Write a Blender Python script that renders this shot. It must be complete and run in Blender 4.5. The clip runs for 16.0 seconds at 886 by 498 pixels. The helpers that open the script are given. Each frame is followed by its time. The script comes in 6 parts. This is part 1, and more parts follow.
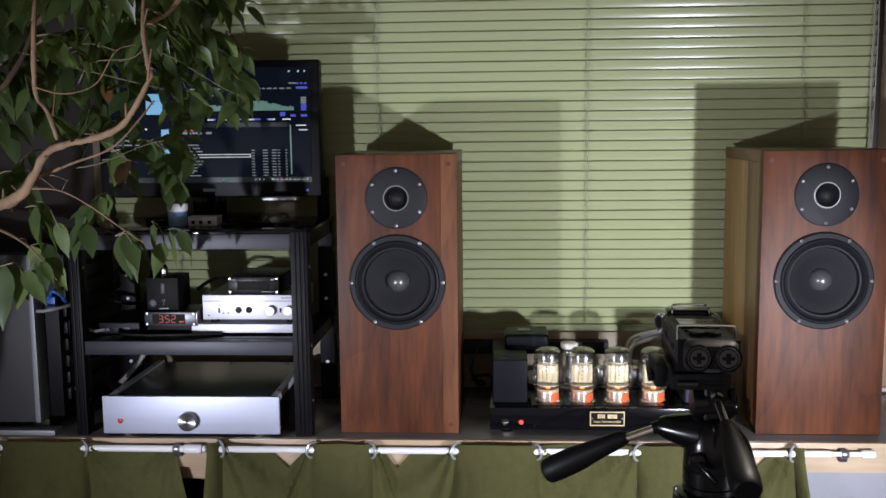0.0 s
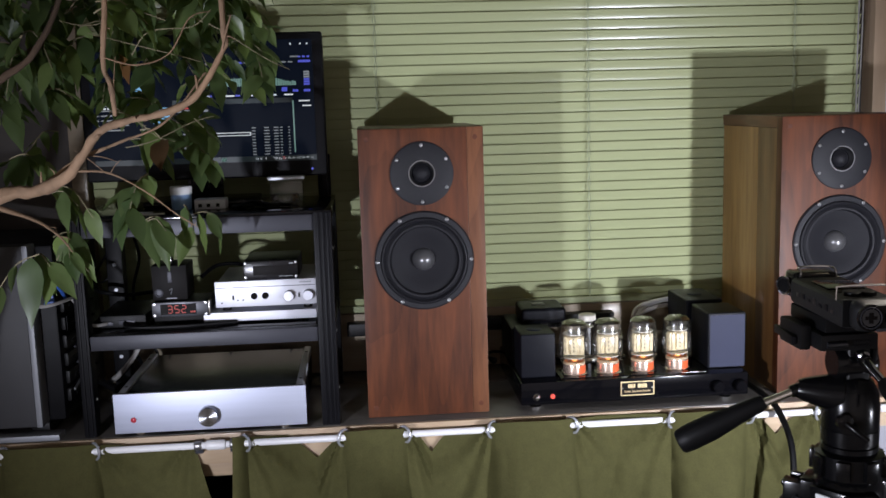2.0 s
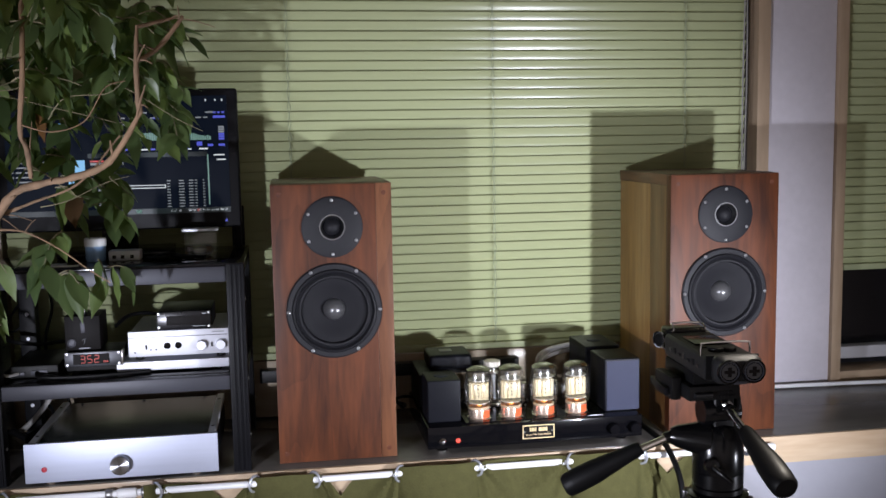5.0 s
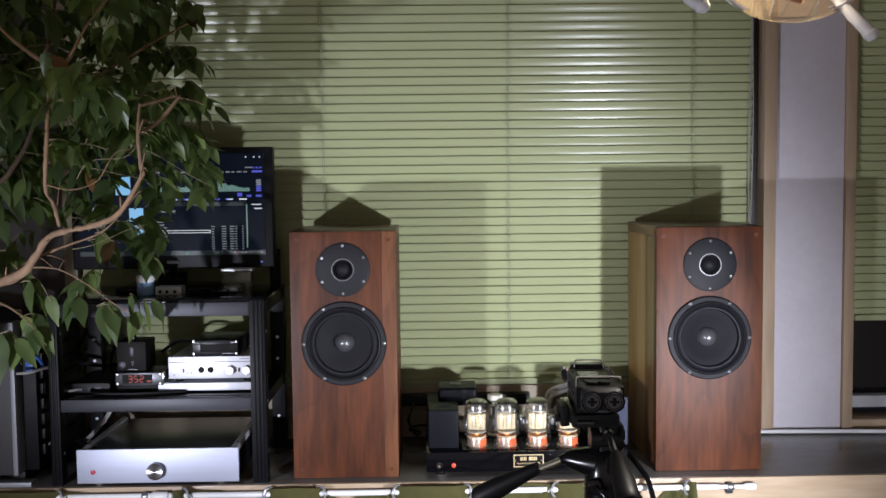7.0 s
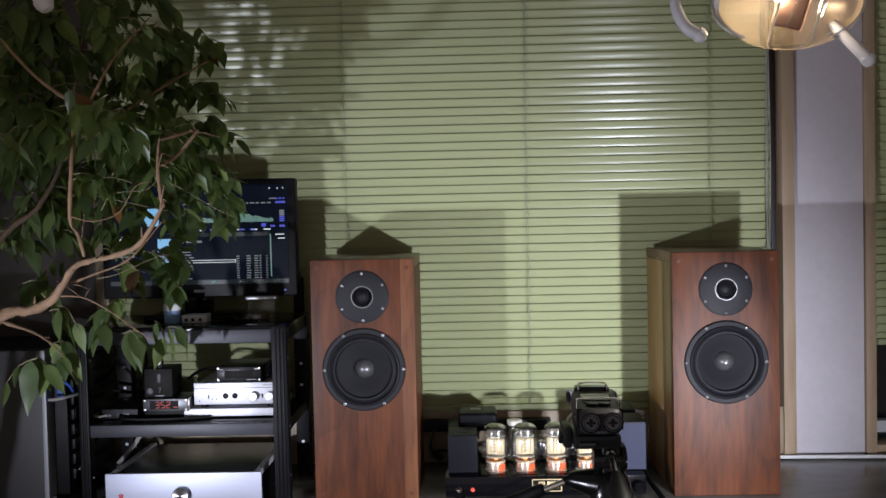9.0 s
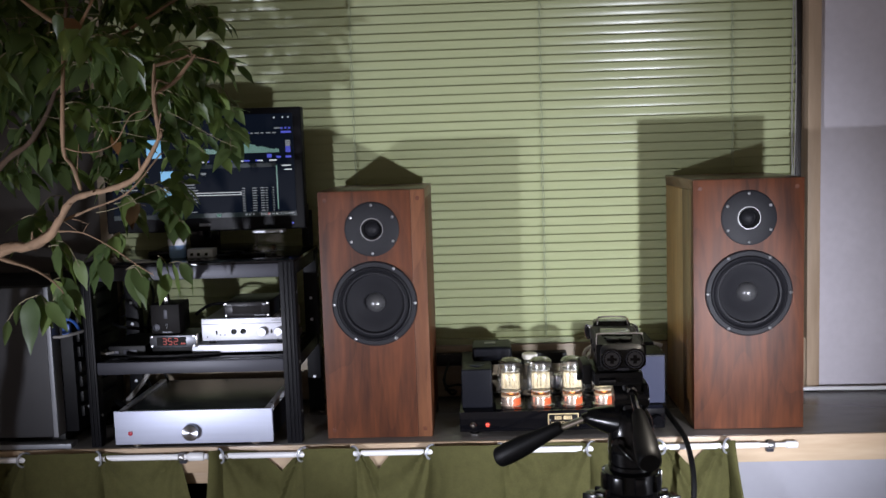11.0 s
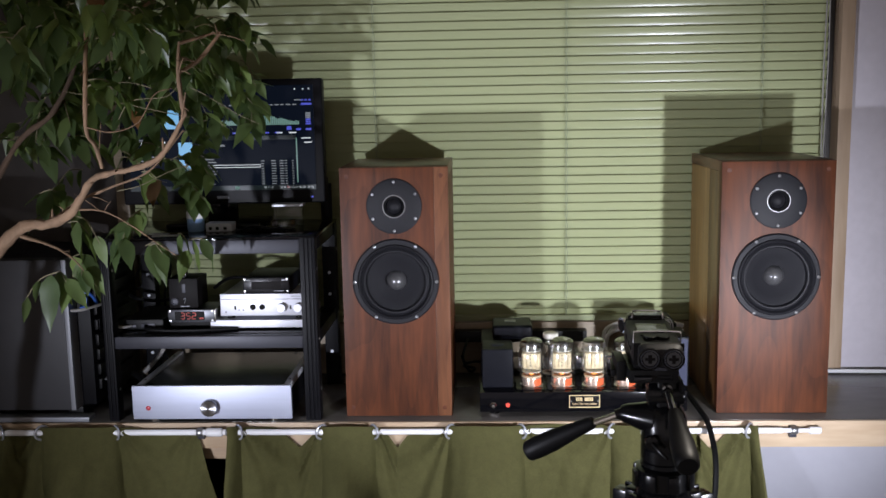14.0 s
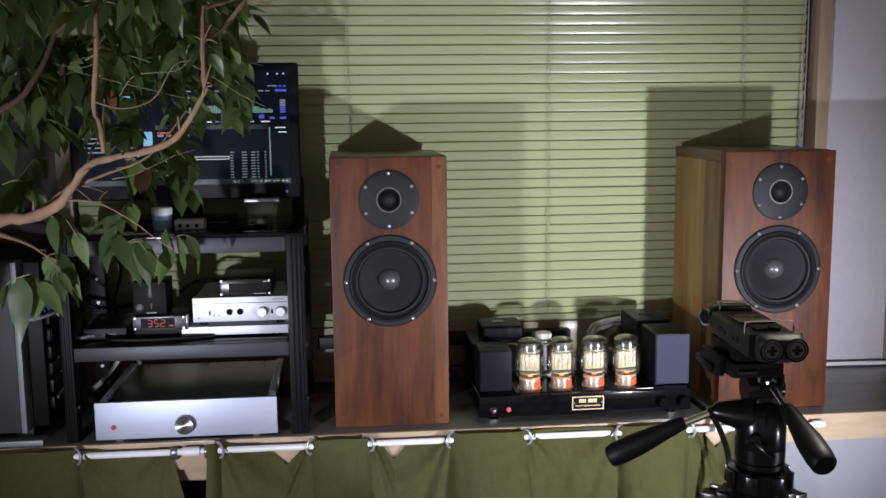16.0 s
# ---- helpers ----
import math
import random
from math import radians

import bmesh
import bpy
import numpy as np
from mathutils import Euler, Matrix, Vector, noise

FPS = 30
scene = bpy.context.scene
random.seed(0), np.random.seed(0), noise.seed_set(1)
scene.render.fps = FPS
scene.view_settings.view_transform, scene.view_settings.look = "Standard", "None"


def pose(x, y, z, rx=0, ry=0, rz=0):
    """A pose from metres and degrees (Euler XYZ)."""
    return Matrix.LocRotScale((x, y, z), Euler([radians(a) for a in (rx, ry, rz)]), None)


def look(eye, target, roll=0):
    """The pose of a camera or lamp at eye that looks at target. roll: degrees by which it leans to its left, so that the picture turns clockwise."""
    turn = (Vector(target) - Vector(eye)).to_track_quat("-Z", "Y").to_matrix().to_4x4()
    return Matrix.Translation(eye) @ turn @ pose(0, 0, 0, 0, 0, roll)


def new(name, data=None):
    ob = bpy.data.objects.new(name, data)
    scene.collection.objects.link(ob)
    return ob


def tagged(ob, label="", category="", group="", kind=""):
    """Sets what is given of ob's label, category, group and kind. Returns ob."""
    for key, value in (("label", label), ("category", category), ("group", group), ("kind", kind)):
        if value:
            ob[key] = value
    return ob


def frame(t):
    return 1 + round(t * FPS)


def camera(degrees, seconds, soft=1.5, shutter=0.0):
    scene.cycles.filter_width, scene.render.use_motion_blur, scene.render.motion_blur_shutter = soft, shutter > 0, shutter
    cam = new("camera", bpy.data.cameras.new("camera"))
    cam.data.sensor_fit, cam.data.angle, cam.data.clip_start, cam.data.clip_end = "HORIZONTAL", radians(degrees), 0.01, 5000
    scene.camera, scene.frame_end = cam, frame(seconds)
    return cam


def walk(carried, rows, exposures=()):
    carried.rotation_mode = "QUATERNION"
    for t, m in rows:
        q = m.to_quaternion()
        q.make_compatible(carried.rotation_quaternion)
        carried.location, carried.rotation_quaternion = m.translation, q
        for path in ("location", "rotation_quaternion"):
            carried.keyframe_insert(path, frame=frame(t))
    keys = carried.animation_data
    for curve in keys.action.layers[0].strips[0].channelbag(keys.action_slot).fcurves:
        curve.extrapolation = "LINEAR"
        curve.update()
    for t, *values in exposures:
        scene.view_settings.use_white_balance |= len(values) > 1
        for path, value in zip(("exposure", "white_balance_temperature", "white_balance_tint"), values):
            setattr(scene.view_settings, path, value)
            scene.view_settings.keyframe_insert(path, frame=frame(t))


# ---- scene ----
cam = camera(48.7, 16.0, soft=1.56)
METRES, EYE, TILT, LEAN, TURN = 1.4, 1.38, 0.0, 0.0, 3.3
ROWS = [
    (0.0, 0.0, 0.0, 0.0, -0.08, -7.11, 0.61),
    (0.5, -0.0264, 0.011, 0.0028, -2.33, -7.37, 0.71),
    (1.0, -0.0872, 0.022, 0.0006, -4.64, -7.47, 0.83),
    (1.5, -0.147, 0.0295, 0.0007, -6.95, -7.9, 1.26),
    (2.0, -0.1925, 0.0443, -0.0057, -7.99, -8.41, 1.67),
    (2.5, -0.2052, 0.0493, -0.0068, -11.85, -9.3, 1.41),
    (3.0, -0.212, 0.0612, -0.0097, -14.4, -9.99, 0.14),
    (3.5, -0.2229, 0.0606, -0.0052, -15.38, -10.13, 0.09),
    (4.0, -0.2269, 0.0491, 0.0009, -14.64, -10.1, 0.05),
    (4.5, -0.2171, 0.019, 0.0134, -13.91, -8.49, 0.64),
    (5.0, -0.1834, -0.0093, 0.0199, -12.49, -6.41, 1.02),
    (7.5, 0.0027, -0.2064, 0.0346, -3.12, -3.46, 0.81),
    (8.0, 0.0089, -0.2169, 0.0339, -2.63, -2.82, 1.15),
    (8.5, 0.0118, -0.2132, 0.0325, -2.24, -2.38, 1.24),
    (9.0, 0.0151, -0.2067, 0.0315, -1.91, -2.09, 1.28),
    (9.5, 0.0189, -0.1925, 0.0266, -1.57, -4.12, 1.53),
    (12.0, 0.016, -0.1523, 0.0304, -0.97, -6.46, 1.98),
    (12.5, 0.0183, -0.1611, 0.049, -0.57, -7.29, 1.86),
    (13.0, 0.0207, -0.1744, 0.0617, -0.28, -8.84, 1.49),
    (13.5, 0.0173, -0.1727, 0.0622, -0.07, -8.8, 1.23),
    (14.0, -0.0066, -0.134, 0.056, -0.83, -8.62, 1.06),
    (14.5, -0.032, -0.0883, 0.0487, -2.43, -7.61, 0.5),
    (15.0, -0.0755, -0.0685, 0.0439, -4.1, -7.83, 0.17),
    (15.5, -0.1364, -0.0463, 0.0372, -6.82, -8.0, 0.06),
    (16.0, -0.1832, -0.0352, 0.0296, -9.02, -8.24, 0.6),
]
walk(cam, [(t, pose(0, 0, EYE, TILT, LEAN, TURN) @ pose(METRES * x, METRES * y, METRES * z, 90 + pitch, roll, yaw)) for t, x, y, z, yaw, pitch, roll in ROWS], exposures=[(0.0, -0.09), (1.5, -0.11), (2.5, -0.03), (3.5, 0.10), (5.0, 0.13), (8.0, 0.01), (13.0, 0.0), (16.0, -0.06)])

# ---- light ----
world = bpy.data.worlds.new("night")
world.use_nodes = True
world.node_tree.nodes["Background"].inputs[0].default_value = (0.5, 0.55, 0.65, 1)
world.node_tree.nodes["Background"].inputs[1].default_value = 0.02
scene.world = world


def spot(name, eye, target, watts, degrees, colour, radius, blend=0.8, flat=1.0):
    """A lamp head's beam; flat under 1 makes it wider than high, as treatment lamps throw it."""
    data = bpy.data.lights.new(name, "SPOT")
    data.energy, data.spot_size, data.spot_blend = watts, radians(degrees), blend
    data.color, data.shadow_soft_size = colour, radius
    ob = new(name, data)
    ob.matrix_world = look(eye, target) @ Matrix.Diagonal((1, flat, 1, 1))
    return ob


# two treatment lamps turned low towards the shelf, beside the camera's way
spot("treatment_lamp_beam", (0.63, 0.73, 0.93), (0.17, 2.0, 0.99), 70, 92, (0.95, 0.98, 1.12), 0.018, 1.0, 0.77)
spot("treatment_lamp_beam_far", (-0.866, 0.437, 0.936), (0.28, 2.0, 1.08), 56, 96, (0.95, 0.98, 1.14), 0.02, 1.0, 0.92)
# the two hanging lamps shine into the room, away from the shelf
spot("hanging_lamp_beam", (0.499, 1.03, 1.66), (0.3, -1.6, 0.5), 180, 120, (1.0, 0.91, 0.80), 0.04)
spot("hanging_lamp_beam_far", (-0.525, 0.73, 1.67), (-0.6, -1.6, 0.5), 155, 120, (1.0, 0.91, 0.80), 0.04)
scene.view_settings.exposure = 0.0

# ---- materials ----


def material(name, colour, rough=0.5, metal=0.0, vary=0.12, scale=30.0, bump=0.0, stretch=(1, 1, 1), coat=0.0, emit=None, power=0.0, spec=0.5, second=None):
    m = bpy.data.materials.new(name)
    m.use_nodes = True
    nt = m.node_tree
    b = nt.nodes["Principled BSDF"]
    b.inputs["Metallic"].default_value = metal
    b.inputs["Roughness"].default_value = rough
    b.inputs["Coat Weight"].default_value = coat
    b.inputs["Coat Roughness"].default_value = 0.08
    b.inputs["Specular IOR Level"].default_value = spec
    tc = nt.nodes.new("ShaderNodeTexCoord")
    mp = nt.nodes.new("ShaderNodeMapping")
    mp.inputs["Scale"].default_value = stretch
    nt.links.new(tc.outputs["Object"], mp.inputs[0])
    n1 = nt.nodes.new("ShaderNodeTexNoise")
    n1.inputs["Scale"].default_value = scale
    n1.inputs["Detail"].default_value = 6
    n2 = nt.nodes.new("ShaderNodeTexNoise")
    n2.inputs["Scale"].default_value = scale * 0.17
    n2.inputs["Detail"].default_value = 3
    nt.links.new(mp.outputs[0], n1.inputs[0])
    nt.links.new(mp.outputs[0], n2.inputs[0])
    add = nt.nodes.new("ShaderNodeMath")
    add.operation = "ADD"
    nt.links.new(n1.outputs[0], add.inputs[0])
    nt.links.new(n2.outputs[0], add.inputs[1])
    ramp = nt.nodes.new("ShaderNodeMapRange")
    ramp.inputs[1].default_value, ramp.inputs[2].default_value = 0.65, 1.35
    nt.links.new(add.outputs[0], ramp.inputs[0])
    mix = nt.nodes.new("ShaderNodeMix")
    mix.data_type = "RGBA"
    lo = [c * (1 - vary) for c in colour]
    hi = second or [min(1, c * (1 + vary)) for c in colour]
    mix.inputs[6].default_value = (*lo, 1)
    mix.inputs[7].default_value = (*hi, 1)
    nt.links.new(ramp.outputs[0], mix.inputs[0])
    nt.links.new(mix.outputs[2], b.inputs["Base Color"])
    rr = nt.nodes.new("ShaderNodeMapRange")
    rr.inputs[3].default_value, rr.inputs[4].default_value = max(0.02, rough * 0.85), min(1, rough * 1.15)
    nt.links.new(n2.outputs[0], rr.inputs[0])
    nt.links.new(rr.outputs[0], b.inputs["Roughness"])
    if bump:
        bp = nt.nodes.new("ShaderNodeBump")
        bp.inputs["Strength"].default_value = bump
        bp.inputs["Distance"].default_value = 0.002
        nt.links.new(n1.outputs[0], bp.inputs["Height"])
        nt.links.new(bp.outputs[0], b.inputs["Normal"])
    if emit:
        b.inputs["Emission Color"].default_value = (*emit, 1)
        b.inputs["Emission Strength"].default_value = power
    return m


def wood(name, dark, light, rough=0.35, scale=9.0, along="z", coat=0.25, figure=0.5, arches=0.0):
    """Wood with long grain, darker bands and fine pores; arches: the strength of wandering growth rings."""
    m = bpy.data.materials.new(name)
    m.use_nodes = True
    nt = m.node_tree
    b = nt.nodes["Principled BSDF"]
    b.inputs["Coat Weight"].default_value = coat
    b.inputs["Coat Roughness"].default_value = 0.15
    tc = nt.nodes.new("ShaderNodeTexCoord")
    info = nt.nodes.new("ShaderNodeObjectInfo")
    shift = nt.nodes.new("ShaderNodeVectorMath")
    shift.operation = "ADD"
    sc = nt.nodes.new("ShaderNodeVectorMath")
    sc.operation = "SCALE"
    sc.inputs[0].default_value = (3.1, 4.7, 2.3)
    nt.links.new(info.outputs["Random"], sc.inputs["Scale"])
    nt.links.new(tc.outputs["Object"], shift.inputs[0])
    nt.links.new(sc.outputs[0], shift.inputs[1])
    mp = nt.nodes.new("ShaderNodeMapping")
    mp.inputs["Scale"].default_value = {"z": (1, 1, 0.12), "x": (0.12, 1, 1), "y": (1, 0.12, 1)}[along]
    nt.links.new(shift.outputs[0], mp.inputs[0])
    n1 = nt.nodes.new("ShaderNodeTexNoise")
    n1.inputs["Scale"].default_value, n1.inputs["Detail"].default_value, n1.inputs["Distortion"].default_value = scale, 5, 2.0
    n2 = nt.nodes.new("ShaderNodeTexNoise")
    n2.inputs["Scale"].default_value, n2.inputs["Detail"].default_value = scale * 14, 4
    n3 = nt.nodes.new("ShaderNodeTexNoise")
    n3.inputs["Scale"].default_value, n3.inputs["Detail"].default_value = scale * 3.5, 6
    for n in (n1, n2, n3):
        nt.links.new(mp.outputs[0], n.inputs[0])
    a1 = nt.nodes.new("ShaderNodeMath")
    a1.operation = "MULTIPLY_ADD"
    a1.inputs[1].default_value = 0.45
    nt.links.new(n2.outputs[0], a1.inputs[0])
    nt.links.new(n1.outputs[0], a1.inputs[2])
    a2 = nt.nodes.new("ShaderNodeMath")
    a2.operation = "MULTIPLY_ADD"
    a2.inputs[1].default_value = 0.7
    nt.links.new(n3.outputs[0], a2.inputs[0])
    nt.links.new(a1.outputs[0], a2.inputs[2])
    if arches:
        # growth rings: a slow field, much longer than wide, cut into many thin bands
        slow = nt.nodes.new("ShaderNodeTexNoise")
        slow.inputs["Scale"].default_value, slow.inputs["Detail"].default_value = 7.0, 1.5
        long = nt.nodes.new("ShaderNodeMapping")
        long.inputs["Scale"].default_value = {"z": (1, 1, 0.22), "x": (0.22, 1, 1), "y": (1, 0.22, 1)}[along]
        nt.links.new(shift.outputs[0], long.inputs[0])
        nt.links.new(long.outputs[0], slow.inputs[0])
        times = nt.nodes.new("ShaderNodeMath")
        times.operation = "MULTIPLY"
        times.inputs[1].default_value = 16.0
        nt.links.new(slow.outputs[0], times.inputs[0])
        saw = nt.nodes.new("ShaderNodeMath")
        saw.operation = "FRACT"
        nt.links.new(times.outputs[0], saw.inputs[0])
        soft = nt.nodes.new("ShaderNodeMath")
        soft.operation = "POWER"
        soft.inputs[1].default_value = 2.2
        nt.links.new(saw.outputs[0], soft.inputs[0])
        a3 = nt.nodes.new("ShaderNodeMath")
        a3.operation = "MULTIPLY_ADD"
        a3.inputs[1].default_value = -arches
        nt.links.new(soft.outputs[0], a3.inputs[0])
        nt.links.new(a2.outputs[0], a3.inputs[2])
        a2 = a3
    ramp = nt.nodes.new("ShaderNodeMapRange")
    ramp.inputs[1].default_value, ramp.inputs[2].default_value = 1.075 - 0.5 * figure - 0.3 * arches, 1.075 + 0.5 * figure - 0.3 * arches
    nt.links.new(a2.outputs[0], ramp.inputs[0])
    mix = nt.nodes.new("ShaderNodeMix")
    mix.data_type = "RGBA"
    mix.inputs[6].default_value, mix.inputs[7].default_value = (*dark, 1), (*light, 1)
    nt.links.new(ramp.outputs[0], mix.inputs[0])
    nt.links.new(mix.outputs[2], b.inputs["Base Color"])
    b.inputs["Roughness"].default_value = rough
    bp = nt.nodes.new("ShaderNodeBump")
    bp.inputs["Strength"].default_value, bp.inputs["Distance"].default_value = 0.25, 0.001
    b.inputs["Specular IOR Level"].default_value = 0.3
    nt.links.new(n2.outputs[0], bp.inputs["Height"])
    nt.links.new(bp.outputs[0], b.inputs["Normal"])
    return m


def clear(name, tint=(1, 1, 1), gloss=0.12, rough=0.03, rim=0.6):
    """Thin clear glass: lets light straight through and mirrors a little, more at the rim."""
    m = bpy.data.materials.new(name)
    m.use_nodes = True
    nt = m.node_tree
    nt.nodes.remove(nt.nodes["Principled BSDF"])
    out = nt.nodes["Material Output"]
    tr = nt.nodes.new("ShaderNodeBsdfTransparent")
    tr.inputs[0].default_value = (*tint, 1)
    gl = nt.nodes.new("ShaderNodeBsdfGlossy")
    gl.inputs["Roughness"].default_value = rough
    lw = nt.nodes.new("ShaderNodeLayerWeight")
    lw.inputs[0].default_value = 0.35
    add = nt.nodes.new("ShaderNodeMath")
    add.operation = "MULTIPLY_ADD"
    add.inputs[1].default_value, add.inputs[2].default_value = rim, gloss
    nt.links.new(lw.outputs["Fresnel"], add.inputs[0])
    mix = nt.nodes.new("ShaderNodeMixShader")
    nt.links.new(add.outputs[0], mix.inputs[0])
    nt.links.new(tr.outputs[0], mix.inputs[1])
    nt.links.new(gl.outputs[0], mix.inputs[2])
    nt.links.new(mix.outputs[0], out.inputs[0])
    return m


M = {}
M["plaster"] = material("plaster", (0.54, 0.51, 0.555), 0.85, vary=0.05, scale=60, bump=0.15)
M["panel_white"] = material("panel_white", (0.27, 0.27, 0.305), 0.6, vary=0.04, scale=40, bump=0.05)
M["ceiling"] = material("ceiling", (0.6, 0.6, 0.58), 0.9, vary=0.05, scale=40, bump=0.2)
M["floor"] = material("floor", (0.12, 0.11, 0.10), 0.5, vary=0.2, scale=12)
M["pine"] = wood("pine", (0.32, 0.23, 0.15), (0.44, 0.33, 0.23), 0.5, 6, "z", 0.0)
M["pine_x"] = wood("pine_x", (0.36, 0.255, 0.16), (0.50, 0.385, 0.265), 0.45, 6, "x", 0.1)
M["sill"] = wood("sill", (0.25, 0.20, 0.135), (0.36, 0.295, 0.21), 0.5, 6, "x", 0.05)
M["ledge"] = material("ledge", (0.118, 0.108, 0.098), 0.26, vary=0.18, scale=25, bump=0.05, stretch=(0.3, 1, 1))
M["slat"] = material("slat", (0.380, 0.412, 0.230), 0.24, vary=0.04, scale=8, spec=0.45)
M["rail_green"] = material("rail_green", (0.30, 0.33, 0.19), 0.55, vary=0.06, scale=8, spec=0.2)
M["cord"] = material("cord", (0.30, 0.34, 0.22), 0.8)
M["night_glass"] = material("night_glass", (0.004, 0.004, 0.005), 0.06, vary=0.1)
M["frame_grey"] = material("frame_grey", (0.45, 0.45, 0.47), 0.5, vary=0.05)
M["bronze_frame"] = material("bronze_frame", (0.022, 0.018, 0.015), 0.5, vary=0.2, scale=60)
M["dark_wall"] = material("dark_wall", (0.065, 0.058, 0.054), 0.8, vary=0.15, scale=20, bump=0.1)
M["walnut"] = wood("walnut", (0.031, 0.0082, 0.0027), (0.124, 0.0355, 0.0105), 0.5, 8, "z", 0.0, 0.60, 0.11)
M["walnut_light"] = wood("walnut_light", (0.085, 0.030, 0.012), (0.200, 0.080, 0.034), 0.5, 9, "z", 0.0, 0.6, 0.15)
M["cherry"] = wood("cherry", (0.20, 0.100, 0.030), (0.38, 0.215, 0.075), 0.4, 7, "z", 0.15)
# the same cherry at half brightness, shade put into the colour
M["cherry_shaded"] = wood("cherry_shaded", (0.095, 0.042, 0.013), (0.20, 0.098, 0.034), 0.4, 7, "z", 0.15)
M["walnut_top"] = wood("walnut_top", (0.05, 0.022, 0.012), (0.15, 0.065, 0.03), 0.4, 8, "y", 0.1)
M["plug"] = wood("plug", (0.05, 0.015, 0.007), (0.115, 0.036, 0.016), 0.45, 20, "x", 0.0)
M["drv_flange"] = material("drv_flange", (0.010, 0.010, 0.013), 0.6, spec=0.3, vary=0.15, scale=200, bump=0.05)
M["drv_rubber"] = material("drv_rubber", (0.009, 0.009, 0.0115), 0.6, spec=0.25, vary=0.1, scale=80)
M["drv_cone"] = material("drv_cone", (0.010, 0.010, 0.0125), 0.7, spec=0.2, vary=0.12, scale=300, bump=0.08)
M["dust_cap"] = material("dust_cap", (0.15, 0.15, 0.155), 0.32, metal=0.6, vary=0.05)
M["silver_ring"] = material("silver_ring", (0.23, 0.23, 0.235), 0.34, metal=1.0, vary=0.05)
M["screw"] = material("screw", (0.38, 0.38, 0.39), 0.35, metal=0.9, vary=0.05)
M["black_metal"] = material("black_metal", (0.0045, 0.0045, 0.006), 0.45, spec=0.13, vary=0.2, scale=150)
M["black_rail"] = material("black_rail", (0.031, 0.032, 0.042), 0.45, metal=0.3, vary=0.25, scale=30, stretch=(0.3, 1, 1))
M["black_gloss"] = material("black_gloss", (0.003, 0.003, 0.004), 0.1, vary=0.1, spec=0.24)
M["black_plastic"] = material("black_plastic", (0.0055, 0.0055, 0.006), 0.45, spec=0.2, vary=0.15, scale=200, bump=0.05)
M["tri_plastic"] = material("tri_plastic", (0.0035, 0.0035, 0.004), 0.2, spec=0.28, vary=0.15, scale=60)
M["rubber"] = material("rubber", (0.004, 0.004, 0.0045), 0.5, spec=0.15, vary=0.15, scale=120)
M["brushed"] = material("brushed", (0.46, 0.49, 0.60), 0.5, metal=0.6, vary=0.05, scale=160, stretch=(0.03, 1, 1), bump=0.03)
M["alu"] = material("alu", (0.60, 0.61, 0.67), 0.45, metal=0.4, vary=0.04, scale=120, stretch=(0.05, 1, 1))
M["turned"] = material("turned", (0.42, 0.43, 0.46), 0.24, metal=1.0, vary=0.35, scale=60, stretch=(1, 1, 0.2))
nt = M["turned"].node_tree
ring = nt.nodes.new("ShaderNodeTangent")
ring.direction_type, ring.axis = "RADIAL", "Y"
nt.nodes["Principled BSDF"].inputs["Anisotropic"].default_value = 0.9
nt.links.new(ring.outputs[0], nt.nodes["Principled BSDF"].inputs["Tangent"])
M["dull_frame"] = material("dull_frame", (0.075, 0.077, 0.085), 0.3, metal=0.9, vary=0.1)
M["chrome"] = material("chrome", (0.85, 0.85, 0.85), 0.12, metal=1.0, vary=0.03)
M["dark_top"] = material("dark_top", (0.040, 0.045, 0.045), 0.26, metal=0.0, vary=0.2, scale=20)
M["tr_black"] = material("tr_black", (0.006, 0.0065, 0.0095), 0.42, spec=0.12, vary=0.15, scale=180, bump=0.06)
M["tr_face"] = material("tr_face", (0.026, 0.030, 0.058), 0.5, spec=0.15, metal=0.0, vary=0.05)
M["tube_base"] = material("tube_base", (0.72, 0.13, 0.045), 0.3, vary=0.1)
M["anode"] = material("anode", (0.76, 0.64, 0.42), 0.4, metal=0.0, vary=0.35, scale=160)
M["collar"] = material("collar", (0.8, 0.62, 0.42), 0.35, vary=0.15, scale=120)
M["tube_metal"] = material("tube_metal", (0.95, 0.72, 0.58), 0.2, metal=0.8, vary=0.1, scale=60)
M["heater"] = material("heater", (0.6, 0.2, 0.05), 0.5, emit=(1.0, 0.35, 0.08), power=1.6)
M["getter"] = material("getter", (0.35, 0.34, 0.33), 0.15, metal=1.0, vary=0.1)
M["mica"] = material("mica", (0.85, 0.82, 0.74), 0.5, vary=0.05)
M["brass_line"] = material("brass_line", (0.75, 0.58, 0.32), 0.35, metal=0.5, vary=0.05)
M["plate_black"] = material("plate_black", (0.006, 0.005, 0.005), 0.5, spec=0.1)
M["red_led"] = material("red_led", (0.6, 0.06, 0.04), 0.3, emit=(1.0, 0.10, 0.06), power=0.5)
M["red_button"] = material("red_button", (0.42, 0.03, 0.05), 0.3)
M["digit"] = material("digit", (0.3, 0.03, 0.02), 0.5, emit=(1.0, 0.10, 0.05), power=0.16)
M["rec_plastic"] = material("rec_plastic", (0.013, 0.013, 0.014), 0.5, spec=0.25, vary=0.2, scale=300, bump=0.12)
M["frame_black"] = material("frame_black", (0.012, 0.012, 0.014), 0.22, metal=0.3, spec=0.4, vary=0.1)
M["eyelet"] = material("eyelet", (0.55, 0.57, 0.62), 0.25, metal=0.6, vary=0.05)
M["linen"] = material("linen", (0.070, 0.067, 0.0255), 0.95, spec=0.1, vary=0.14, scale=350, bump=0.35)
